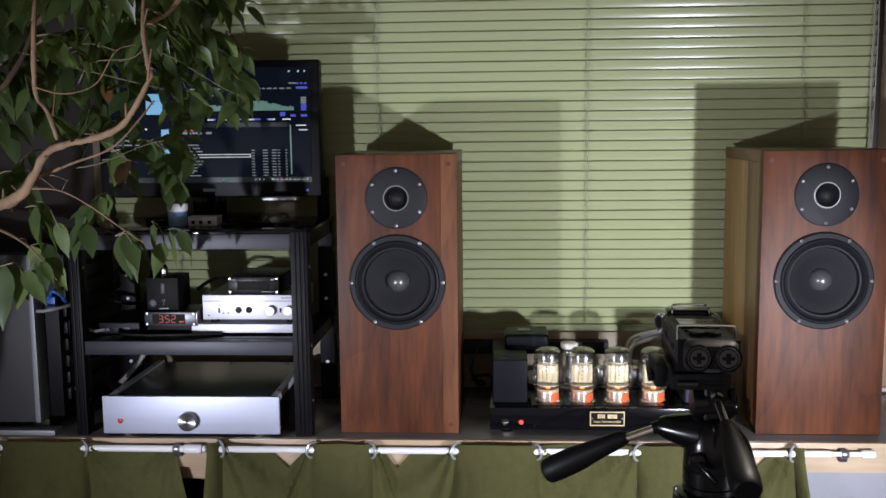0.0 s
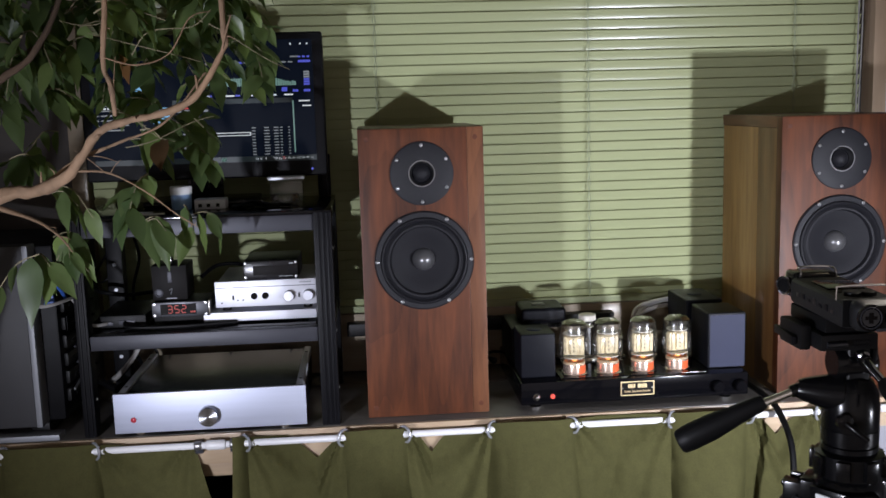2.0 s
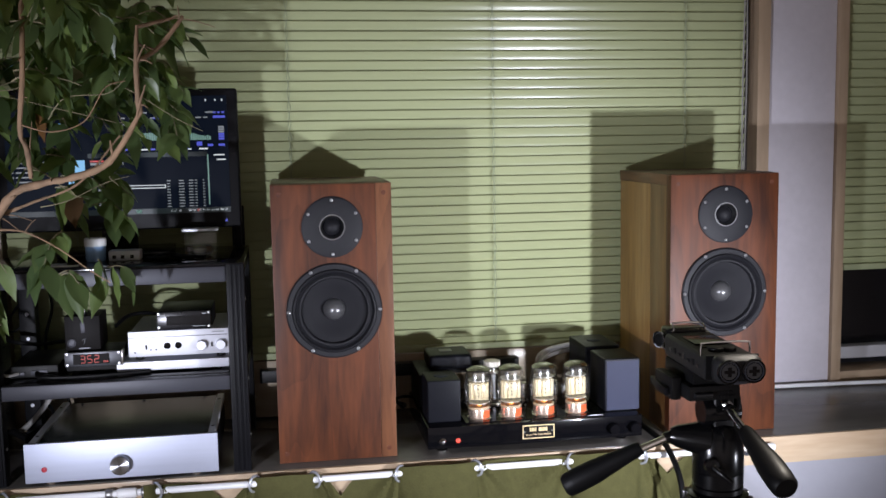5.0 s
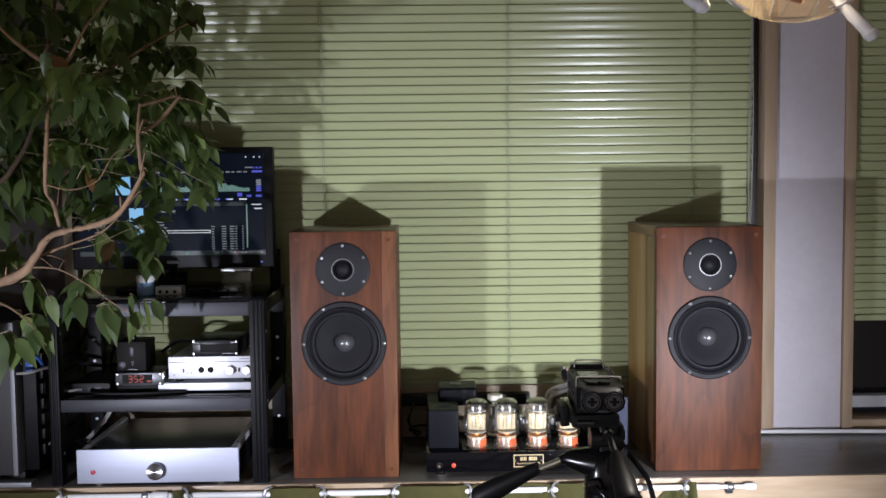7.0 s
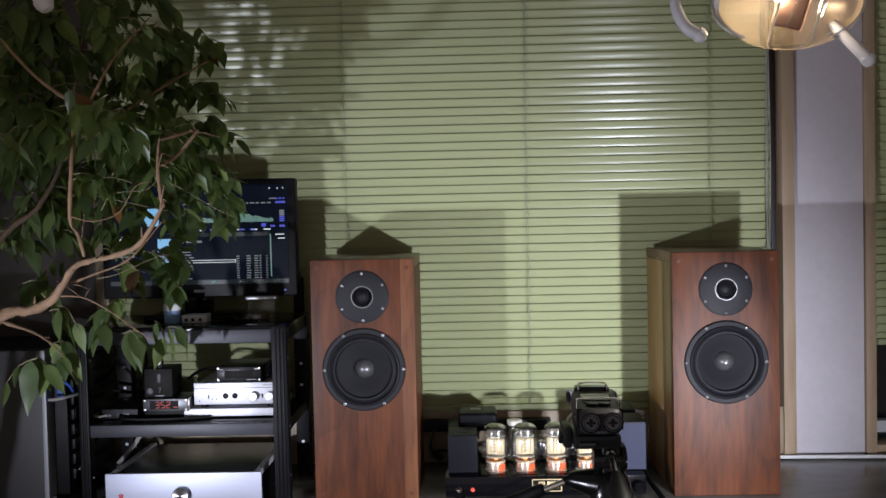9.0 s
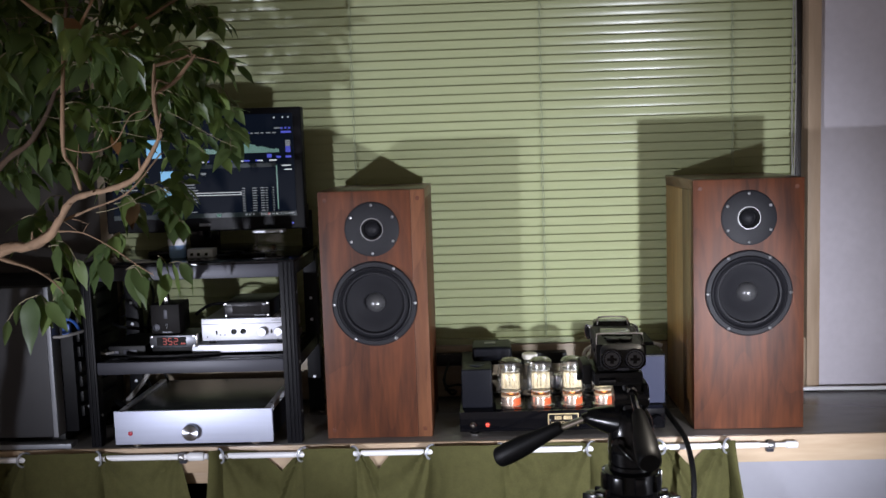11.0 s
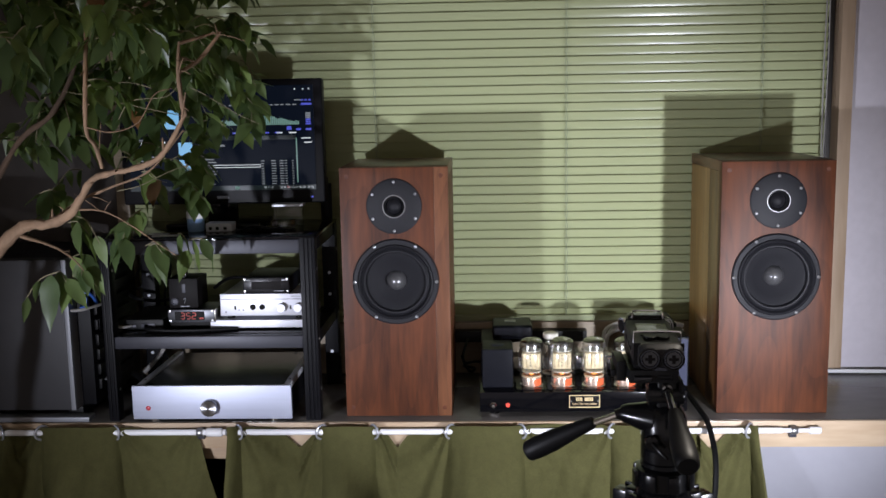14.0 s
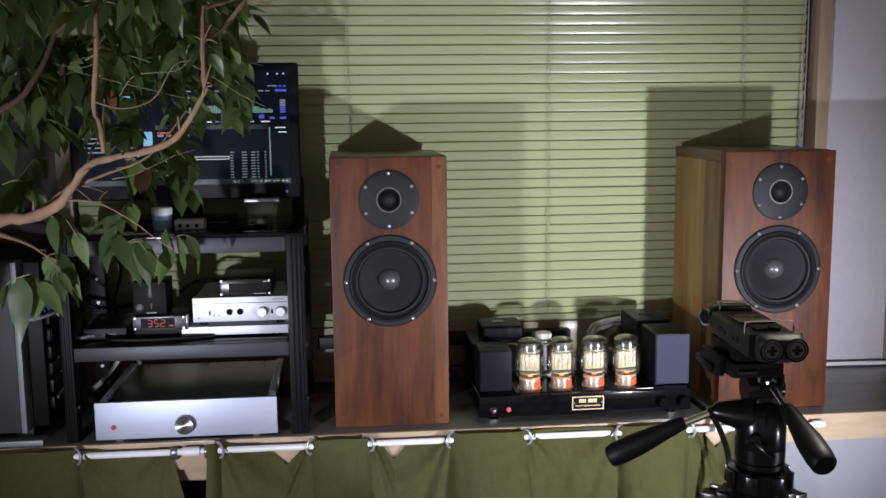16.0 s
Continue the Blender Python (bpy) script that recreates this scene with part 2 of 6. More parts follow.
M["rod_white"] = material("rod_white", (0.78, 0.78, 0.80), 0.35, vary=0.04)
M["white_plastic"] = material("white_plastic", (0.72, 0.72, 0.73), 0.4, vary=0.04)
M["bark"] = material("bark", (0.235, 0.150, 0.090), 0.85, vary=0.35, scale=70, bump=0.5, stretch=(1, 1, 0.5))
# bark darkened to carry the shade on the rear left limb
M["bark_shaded"] = material("bark_shaded", (0.085, 0.055, 0.036), 0.9, vary=0.35, scale=70, bump=0.5, stretch=(1, 1, 0.5))
M["twig"] = material("twig", (0.23, 0.20, 0.12), 0.8, vary=0.25, scale=80, bump=0.2)
M["jar_blue"] = material("jar_blue", (0.24, 0.40, 0.66), 0.3, vary=0.08)
M["glass"] = clear("glass", (0.97, 0.98, 0.98), 0.06)
M["tube_glass"] = clear("tube_glass", (0.99, 0.985, 0.97), 0.10, 0.16, 0.28)
M["lamp_cover"] = clear("lamp_cover", (1.0, 0.95, 0.85), 0.05)
M["lamp_reflector"] = material("lamp_reflector", (0.62, 0.52, 0.40), 0.25, metal=0.5, vary=0.35, scale=45, bump=0.6)
nt = M["lamp_reflector"].node_tree
see = nt.nodes.new("ShaderNodeBsdfTransparent")
see.inputs[0].default_value = (0.95, 0.84, 0.68, 1)
both = nt.nodes.new("ShaderNodeMixShader")
both.inputs[0].default_value = 0.42
nt.links.new(see.outputs[0], both.inputs[1])
nt.links.new(nt.nodes["Principled BSDF"].outputs[0], both.inputs[2])
nt.links.new(both.outputs[0], nt.nodes["Material Output"].inputs[0])
M["lamp_bulb"] = material("lamp_bulb", (1, 0.9, 0.7), 0.3, emit=(1.0, 0.82, 0.58), power=240.0)
M["lamp_shield"] = material("lamp_shield", (0.17, 0.10, 0.075), 0.2, vary=0.2)
M["lamp_body"] = material("lamp_body", (0.70, 0.70, 0.76), 0.3, vary=0.04)
M["screen"] = material("screen", (0.0025, 0.003, 0.004), 0.4, spec=0.05, vary=0.1, emit=(0.0026, 0.0045, 0.0100), power=1.0)
M["ui_white"] = material("ui_white", (0.02, 0.02, 0.02), 0.4, emit=(0.75, 0.8, 0.85), power=0.85)
M["ui_grey"] = material("ui_grey", (0.02, 0.02, 0.02), 0.4, emit=(0.35, 0.38, 0.42), power=0.52)
M["ui_blue"] = material("ui_blue", (0.01, 0.01, 0.03), 0.4, emit=(0.10, 0.12, 0.75), power=0.7)
M["ui_sky"] = material("ui_sky", (0.01, 0.02, 0.03), 0.4, emit=(0.22, 0.52, 0.85), power=0.8)
M["ui_teal"] = material("ui_teal", (0.01, 0.02, 0.02), 0.4, emit=(0.25, 0.45, 0.40), power=0.5)
M["ui_red"] = material("ui_red", (0.02, 0.01, 0.01), 0.4, emit=(0.8, 0.1, 0.1), power=0.7)
M["ui_band"] = material("ui_band", (0.01, 0.02, 0.02), 0.4, emit=(0.004, 0.007, 0.010), power=0.5)
M["pc_silver"] = material("pc_silver", (0.26, 0.27, 0.295), 0.5, metal=0.4, vary=0.06)
M["pc_panel"] = material("pc_panel", (0.031, 0.031, 0.035), 0.55, metal=0.0, vary=0.1)
M["blue_plastic"] = material("blue_plastic", (0.04, 0.12, 0.45), 0.4)
M["grey_cable"] = material("grey_cable", (0.32, 0.31, 0.30), 0.6)


def leaf_material(name, colour, back):
    m = material(name, colour, 0.36, vary=0.3, scale=25)
    nt = m.node_tree
    b = nt.nodes["Principled BSDF"]
    info = nt.nodes.new("ShaderNodeNewGeometry")
    mix = nt.nodes.new("ShaderNodeMix")
    mix.data_type = "RGBA"
    mix.blend_type = "MULTIPLY"
    mix.inputs[0].default_value = 1.0
    old = b.inputs["Base Color"].links[0].from_socket
    ramp = nt.nodes.new("ShaderNodeValToRGB")
    ramp.color_ramp.elements[0].color = (0.45, 0.5, 0.5, 1)
    ramp.color_ramp.elements[1].color = (1.8, 1.65, 1.2, 1)
    knee = ramp.color_ramp.elements.new(0.75)
    knee.color = (1.15, 1.1, 1.0, 1)
    nt.links.new(info.outputs["Random Per Island"], ramp.inputs[0])
    nt.links.new(old, mix.inputs[6])
    nt.links.new(ramp.outputs[0], mix.inputs[7])
    nt.links.new(mix.outputs[2], b.inputs["Base Color"])
    tl = nt.nodes.new("ShaderNodeBsdfTranslucent")
    tl.inputs[0].default_value = (*back, 1)
    ms = nt.nodes.new("ShaderNodeMixShader")
    ms.inputs[0].default_value = 0.38
    nt.links.new(b.outputs[0], ms.inputs[1])
    nt.links.new(tl.outputs[0], ms.inputs[2])
    nt.links.new(ms.outputs[0], nt.nodes["Material Output"].inputs[0])
    return m


M["leaf"] = leaf_material("leaf", (0.104, 0.156, 0.062), (0.20, 0.29, 0.06))
M["leaf_brown"] = leaf_material("leaf_brown", (0.15, 0.08, 0.04), (0.2, 0.1, 0.04))

# ---- building tools ----
BASE = {}


def thing(name, base, label, category, group="", kind=""):
    ob = new(name)
    ob.empty_display_size = 0.05
    ob.location = base
    BASE[ob.name] = Vector(base)
    return tagged(ob, label, category, group, kind)


def smooth_by_angle(me, angle=35):
    me.shade_smooth()
    me.set_sharp_from_angle(angle=radians(angle))


def part(name, bm, mat, parent=None, label=""):
    """Links a bmesh in world places as one mesh under its thing."""
    me = bpy.data.meshes.new(name)
    base = BASE[parent.name] if parent else Vector((0, 0, 0))
    bmesh.ops.translate(bm, verts=bm.verts, vec=-base)
    bmesh.ops.recalc_face_normals(bm, faces=bm.faces)
    bm.to_mesh(me)
    bm.free()
    smooth_by_angle(me)
    me.materials.append(M[mat])
    ob = new(name, me)
    if parent:
        ob.parent = parent
    BASE[ob.name] = base
    return tagged(ob, label)


def solid(name, bm, mat, label, category="", kind="structure"):
    ob = part(name, bm, mat)
    return tagged(ob, label, category or name, kind=kind)


def box(x0, x1, y0, y1, z0, z1, bevel=0.0, bm=None, seg=2):
    bm = bm or bmesh.new()
    r = bmesh.ops.create_cube(bm, size=1)
    vs = r["verts"]
    for v in vs:
        v.co = Vector((x0 + (v.co.x + 0.5) * (x1 - x0), y0 + (v.co.y + 0.5) * (y1 - y0), z0 + (v.co.z + 0.5) * (z1 - z0)))
    if bevel:
        es = list({e for v in vs for e in v.link_edges})
        bmesh.ops.bevel(bm, geom=es, offset=bevel, segments=seg, affect="EDGES", profile=0.6)
    return bm


def lathe(profile, place, axis="z", n=32, bm=None):
    """Turns (radius, along) pairs round an axis that starts at place."""
    bm = bm or bmesh.new()
    rings = []
    place = Vector(place)
    if isinstance(axis, str):
        axis = {"x": Vector((1, 0, 0)), "y": Vector((0, 1, 0)), "-y": Vector((0, -1, 0)), "z": Vector((0, 0, 1))}[axis]
    axis = Vector(axis).normalized()
    side = axis.orthogonal().normalized()
    up = axis.cross(side)
    for r, h in profile:
        if r < 1e-6:
            rings.append([bm.verts.new(place + axis * h)])
        else:
            rings.append([bm.verts.new(place + axis * h + (side * math.cos(2 * math.pi * i / n) + up * math.sin(2 * math.pi * i / n)) * r) for i in range(n)])
    for a, b in zip(rings, rings[1:]):
        for i in range(n):
            j = (i + 1) % n
            if len(a) == 1 and len(b) == 1:
                continue
            if len(a) == 1:
                bm.faces.new((a[0], b[i], b[j]))
            elif len(b) == 1:
                bm.faces.new((a[i], a[j], b[0]))
            else:
                bm.faces.new((a[i], a[j], b[j], b[i]))
    return bm


def rod(p, q, r0, r1=None, n=16, bm=None, cap=0.0):
    p, q = Vector(p), Vector(q)
    r1 = r0 if r1 is None else r1
    L = (q - p).length
    c = min(cap, L * 0.4)
    prof = [(0, 0), (r0 - c * 0.5, 0), (r0, c), (r1, L - c), (r1 - c * 0.5, L), (0, L)] if c else [(0, 0), (r0, 0), (r1, L), (0, L)]
    return lathe(prof, p, q - p, n, bm)


def sweep(points, radii, n=8, bm=None, sub=6, knobby=0.0):
    """A round rod along a smooth line through the points; knobby: uneven like bark."""
    bm = bm or bmesh.new()
    P = [Vector(p) for p in points]
    R = list(radii) if hasattr(radii, "__len__") else [radii] * len(P)
    line, rad = [], []
    for i in range(len(P) - 1):
        p0, p1, p2, p3 = P[max(i - 1, 0)], P[i], P[i + 1], P[min(i + 2, len(P) - 1)]
        for k in range(sub):
            t = k / sub
            line.append(0.5 * ((2 * p1) + (p2 - p0) * t + (2 * p0 - 5 * p1 + 4 * p2 - p3) * t * t + (3 * p1 - p0 - 3 * p2 + p3) * t ** 3))
            rad.append(R[i] + (R[i + 1] - R[i]) * t)
    line.append(P[-1])
    rad.append(R[-1])
    side = None
    rings = []
    for i, p in enumerate(line):
        d = (line[min(i + 1, len(line) - 1)] - line[max(i - 1, 0)]).normalized()
        side = d.orthogonal().normalized() if side is None else (side - d * side.dot(d)).normalized()
        up = d.cross(side)
        ring = []
        for k in range(n):
            out = side * math.cos(2 * math.pi * k / n) + up * math.sin(2 * math.pi * k / n)
            r = rad[i]
            if knobby:
                q = (p + out * r) * 55
                r *= 1 + knobby * (noise.noise(q) + 0.6 * noise.noise(q * 2.7) + max(0, 0.9 * noise.noise(p * 38)))
            ring.append(bm.verts.new(p + out * r))
        rings.append(ring)
    for a, b in zip(rings, rings[1:]):
        for k in range(n):
            bm.faces.new((a[k], a[(k + 1) % n], b[(k + 1) % n], b[k]))
    bm.faces.new(rings[0][::-1])
    bm.faces.new(rings[-1])
    return bm


def torus(place, axis, R, r, n=24, k=8, bm=None):
    prof = [(R + r * math.cos(2 * math.pi * i / k), r * math.sin(2 * math.pi * i / k)) for i in range(k + 1)]
    return lathe(prof, place, axis, n, bm)


def spin(bm, m):
    bmesh.ops.transform(bm, matrix=m, verts=bm.verts)
    return bm


def about(place, rx=0, ry=0, rz=0):
    return Matrix.Translation(place) @ pose(0, 0, 0, rx, ry, rz) @ Matrix.Translation(-Vector(place))


# ---- the setting ----
TOP = 0.838      # top of the long shelf
WIN = 2.0        # plane of the blinds
solid("floor", box(-2.4, 2.6, -2.6, 2.25, -0.1, 0.0), "floor", "dark plain floor of the room")
solid("ceiling", box(-2.4, 2.6, -2.6, 2.25, 2.5, 2.6), "ceiling", "off-white plastered ceiling")
solid("wall_west", box(-2.5, -2.4, -2.6, 2.25, 0, 2.5), "plaster", "plain pale plaster wall", "wall")
solid("wall_east", box(2.6, 2.7, -2.6, 2.25, 0, 2.5), "plaster", "plain pale plaster wall", "wall")
solid("wall_south", box(-2.5, 2.7, -2.7, -2.6, 0, 2.5), "plaster", "plain pale plaster wall", "wall")
bm = box(-2.4, 2.6, 2.012, 2.25, 0, 0.83)
box(-2.4, 2.6, 2.012, 2.25, 2.22, 2.5, bm=bm)
box(2.3, 2.6, 2.012, 2.25, 0.83, 2.22, bm=bm)
solid("wall_north", bm, "plaster", "pale plaster window wall above a long shelf", "wall")
solid("wall_north_west", box(-2.4, -0.8365, 2.005, 2.25, 0.83, 2.22), "dark_wall", "dark brown wall panel beside the window", "wall")
solid("pillar", box(0.793, 0.953, 1.995, 2.25, 0.83, 2.22, 0.003), "plaster", "pale grey-white plaster pillar between two windows", "pillar")

# window frames
w1 = thing("window_1", (-0.03, 2.1, 0.9), "wide window at night behind closed green blinds", "window", kind="structure")
part("window_pane", box(-0.806, 0.76, 2.13, 2.14, 0.9, 2.2), "night_glass", w1, "black night-time glass")
part("window_frame", box(0.764, 0.7925, 1.985, 2.2, 0.84, 2.22, 0.002), "pine", w1, "pale wooden jamb")
part("window_frame", box(0.752, 0.7638, 2.03, 2.2, 0.84, 2.22, 0.001), "bronze_frame", w1, "dark bronze window frame")
part("window_frame", box(-0.806, 0.7638, 2.03, 2.2, 0.84, 0.90), "sill", w1)
part("window_sill", box(-0.805, 0.7638, 1.99, 2.03, 0.84, 0.958, 0.002), "sill", w1, "beige wooden sill board")
part("window_frame", box(-0.836, -0.8062, 1.985, 2.2, 0.84, 2.22, 0.002), "sill", w1, "beige wooden jamb")
w2 = thing("window_2", (1.6, 2.1, 0.9), "second window with half-raised green blind over black glass", "window", kind="structure")
part("window_pane", box(0.978, 2.3, 2.06, 2.07, 0.905, 2.2), "night_glass", w2, "black night-time glass")
part("window_frame", box(0.9535, 0.977, 1.985, 2.2, 0.84, 2.22, 0.002), "pine", w2, "pale wooden jamb")
part("window_frame", box(0.978, 2.3, 2.03, 2.08, 0.884, 0.912, 0.002), "frame_grey", w2, "grey metal bottom rail")
part("window_sill", box(0.978, 2.3, 2.0, 2.08, 0.8385, 0.862, 0.002), "pine_x", w2)


def slat_mesh(width):
    bm = bmesh.new()
    rows = []
    n = 6
    for i in range(n + 1):
        s = i / n - 0.5
        y = 0.0012 * (1 - (2 * s) ** 2)
        rows.append([bm.verts.new((width * (k / 14 - 0.5), y, s * 0.025)) for k in range(15)])
    for a, b in zip(rows, rows[1:]):
        for k in range(14):
            bm.faces.new((a[k], a[k + 1], b[k + 1], b[k]))
    bm.normal_update()
    bmesh.ops.solidify(bm, geom=bm.faces[:], thickness=0.0006)
    # closed slats lean with the upper edge towards the room
    bmesh.ops.rotate(bm, verts=bm.verts, cent=(0, 0, 0), matrix=Euler((radians(20), 0, 0)).to_matrix())
    me = bpy.data.meshes.new("slat")
    bm.to_mesh(me)
    bm.free()
    smooth_by_angle(me)
    me.materials.append(M["slat"])
    return me


PITCH = 0.0200


def blind(x0, x1, bottom, top, cords, label):
    mid = (x0 + x1) / 2
    th = thing("venetian_blind", (mid, WIN, bottom), label, "blind", "green venetian blinds")
    me = slat_mesh(x1 - x0)
    z = bottom + 0.0100
    rnd = random.Random(5)
    while z < top:
        ob = new("slat", me)
        ob.parent = th
        ob.location = (rnd.uniform(-0.0007, 0.0007), rnd.uniform(-0.0004, 0.0004), z - bottom + rnd.uniform(-0.0004, 0.0004))
        ob.rotation_euler = (radians(rnd.uniform(-0.8, 0.8)), radians(rnd.uniform(-0.04, 0.04)), 0)
        z += PITCH
    part("bottom_rail", box(x0, x1, WIN - 0.010, WIN + 0.006, bottom - 0.006, bottom + 0.008, 0.003), "rail_green", th, "green metal bottom rail")
    part("head_rail", box(x0, x1, WIN - 0.014, WIN + 0.012, top, top + 0.03, 0.002), "slat", th, "green metal head rail")
    for c in cords:
        pts = []
        k = 0
        zz = bottom
        while zz < top:
            pts.append((c + (0.0030 if k % 2 else -0.0030), WIN - 0.0085 - (0.001 if k % 2 else 0), zz))
            zz += PITCH * 1.5
            k += 1
        part("ladder_cord", sweep(pts, 0.0008, 5, sub=2), "cord", th, "thin green ladder cord")
        pts = [(2 * c - x, y - 0.001, z) for x, y, z in pts]
        part("ladder_cord", sweep(pts, 0.0007, 5, sub=2), "cord", th)
    return th


blind(-0.800, 0.740, 0.966, 2.16, (-0.665, -0.243, 0.178, 0.600), "wide olive-green metal venetian blind, fully closed")
blind(0.982, 2.25, 1.103, 2.16, (1.35, 1.8), "olive-green metal venetian blind lowered halfway")
# tilt rod at the end of the wide blind
th = thing("blind_wand", (0.735, 1.985, 1.1), "thin pale tilt cord hanging beside the blind", "blind cord")
part("cord_strand", sweep([(0.729, 1.983, 2.15), (0.731, 1.982, 1.8), (0.728, 1.983, 1.5), (0.730, 1.984, 1.2), (0.726, 1.984, 1.02)], 0.0016, 6), "grey_cable", th)
part("cord_strand", sweep([(0.735, 1.983, 2.15), (0.733, 1.982, 1.85), (0.737, 1.983, 1.55), (0.733, 1.984, 1.25), (0.736, 1.984, 1.05)], 0.0014, 6), "grey_cable", th)

# the long shelf under the windows
sh = thing("window_shelf", (0, 1.83, TOP), "long grey laminate shelf with pale wooden front edge", "shelf", kind="structure")
part("shelf_top", box(-1.6, 2.3, 1.658, 2.012, 0.79, TOP, 0.002), "ledge", sh, "worn grey laminate top")
part("front_edge", box(-1.6, 2.3, 1.650, 1.6578, 0.785, 0.8375, 0.0015), "pine_x", sh, "pale wooden front edge")
part("under_rail", box(-1.6, 0.50, 1.665, 1.69, 0.758, 0.7845, 0.0015), "pine_x", sh)
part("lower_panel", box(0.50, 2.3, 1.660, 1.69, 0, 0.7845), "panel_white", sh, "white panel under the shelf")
part("back_panel", box(-1.6, 0.50, 1.98, 2.0, 0, 0.79), "black_plastic", sh)

# ---- curtain and rod ----
RODY, RODZ = 1.634, 0.824
rd = thing("tension_rod", (-0.2, RODY, RODZ), "white telescopic tension rod along the shelf edge", "curtain rod")
part("outer_tube", rod((-1.5, RODY, RODZ), (-0.55, RODY, RODZ), 0.0058, cap=0.001), "rod_white", rd)
part("outer_tube", rod((-0.52, RODY, RODZ), (0.56, RODY, RODZ), 0.0058, cap=0.001), "rod_white", rd)
part("inner_tube", rod((0.56, RODY, RODZ), (0.612, RODY, RODZ), 0.0043), "rod_white", rd)
part("end_cap", rod((0.610, RODY, RODZ), (0.632, RODY, RODZ), 0.0072, cap=0.002), "white_plastic", rd)
part("joint", rod((-0.553, RODY, RODZ), (-0.521, RODY, RODZ), 0.0085, cap=0.003), "white_plastic", rd, "clear plastic joint")
for x in (-0.566, -0.508, 0.582):
    hk = part("hook", rod((x - 0.006, RODY, RODZ), (x + 0.006, RODY, RODZ), 0.0078, cap=0.002), "screw", rd, "metal hook screwed to the shelf edge")
    part("hook_plate", box(x - 0.007, x + 0.007, RODY + 0.004, 1.6498, RODZ - 0.016, RODZ + 0.006, 0.002), "black_rail", rd)


def curtain(x0, x1, rings, first_front, sags, slant, label, seed):
    """An eyelet curtain woven before and behind the rod between its rings.

    sags: for each span behind the rod, where its top edge dips, how wide and how deep, and how far the whole edge has sunk.
    """
    th = thing("eyelet_curtain", ((x0 + x1) / 2, RODY, 0.05), label, "curtain", "green eyelet curtains")
    knots = [x0] + list(rings) + [x1]
    nu = max(60, int((x1 - x0) / 0.0032))
    nz = 64
    bm = bmesh.new()
    grid = []

    def span(x):
        k = 0
        while k < len(knots) - 2 and x > knots[k + 1]:
            k += 1
        f = min(1.0, max(0.0, (x - knots[k]) / (knots[k + 1] - knots[k])))
        if k == 0:
            f = 0.5 + 0.5 * f
        if k == len(knots) - 2:
            f = 0.5 * f
        return k, f, (k % 2 == 0) == first_front

    for i in range(nu + 1):
        x = x0 + (x1 - x0) * i / nu
        k, f, front = span(x)
        w = math.sin(math.pi * f)
        if front:
            top = 0.836 + 0.004 * w + 0.0015 * noise.noise(Vector((x * 30, seed, 0)))
        else:
            at, wide, deep, sunk = sags.get(k, (0.5, 0.2, 0.0, 0.0))
            dip = max(0.0, 1 - abs(f - at) / wide)
            top = 0.834 - sunk * w - deep * dip ** 1.2
        col = []
        for j in range(nz + 1):
            d = (j / nz) ** 1.3 * 0.78
            g = min(1.0, d / 0.14)
            g = g * g * (3 - 2 * g)
            # folds wander a little sideways on their way down
            kk, ff, fr = span(x + 0.16 * d * noise.noise(Vector((x * 5.0, d * 2.5, seed))))
            ww = math.sin(math.pi * ff)
            if fr:
                y = -(0.016 + 0.040 * g) * ww ** 0.6
            else:
                y = 0.010 * ww * (1 - g) + g * 0.004 * ww
                # creases that fan out below the two rings
                for ring_x, turn in ((knots[kk], 1), (knots[kk + 1], -1)):
                    dx = (x - ring_x) * turn
                    r = math.hypot(dx, d + 0.008)
                    a = math.atan2(dx, d + 0.008)
                    y += -0.013 * math.exp(-((a - 0.75) / 0.16) ** 2) * math.exp(-(r - 0.06) ** 2 / 0.004) - 0.009 * math.exp(-((a - 0.30) / 0.11) ** 2) * min(1, r / 0.04) * math.exp(-r / 0.25)
            y -= 0.014 * g + 0.034 * g * noise.noise(Vector((x * 13 + d * 2, d * 2.6, seed + 3.7)))
            y -= 0.013 * g * abs(noise.noise(Vector((x * 24 + d * 8, d * 6, seed + 9.1))))
            y -= 0.0022 * min(1, d / 0.03) * noise.noise(Vector((x * 90, d * 60, seed + 1.3)))
            xs = x + slant * min(d, 0.3) * ((x - x0) / (x1 - x0)) ** 8
            col.append(bm.verts.new((xs, min(RODY + y, 1.6485), top - d)))
        grid.append(col)
    for a, b in zip(grid, grid[1:]):
        for j in range(nz):
            bm.faces.new((a[j], a[j + 1], b[j + 1], b[j]))
    bm.normal_update()
    bmesh.ops.solidify(bm, geom=bm.faces[:], thickness=-0.0008)
    cloth = part("cloth", bm, "linen", th)
    cloth.data.shade_smooth()
    for i, x in enumerate(rings):
        lean = 0.9 if (i % 2 == 0) == first_front else -0.9
        part("eyelet", torus((x, RODY, RODZ), Vector((1, lean, 0)), 0.0135, 0.0024), "eyelet", th, "shiny pale eyelet ring")
    return th


curtain(-1.45, -0.577, (-1.13, -0.965, -0.883, -0.733), False, {0: (0.5, 0.3, 0.01, 0.01), 2: (0.5, 0.3, 0.012, 0.008), 4: (0.30, 0.22, 0.008, 0.004)}, 0.30, "olive-green linen eyelet curtain, faded and creased", 3.2)
curtain(-0.508, 0.510, (-0.489, -0.3255, -0.2235, -0.074, 0.0625, 0.237, 0.369, 0.498), True, {1: (0.72, 0.30, 0.042, 0.004), 3: (0.30, 0.20, 0.036, 0.012), 5: (0.55, 0.3, 0.002, -0.002), 7: (0.45, 0.34, 0.040, 0.010)}, 0.05, "olive-green linen eyelet curtain under the shelf", 8.6)

# ---- loudspeakers ----


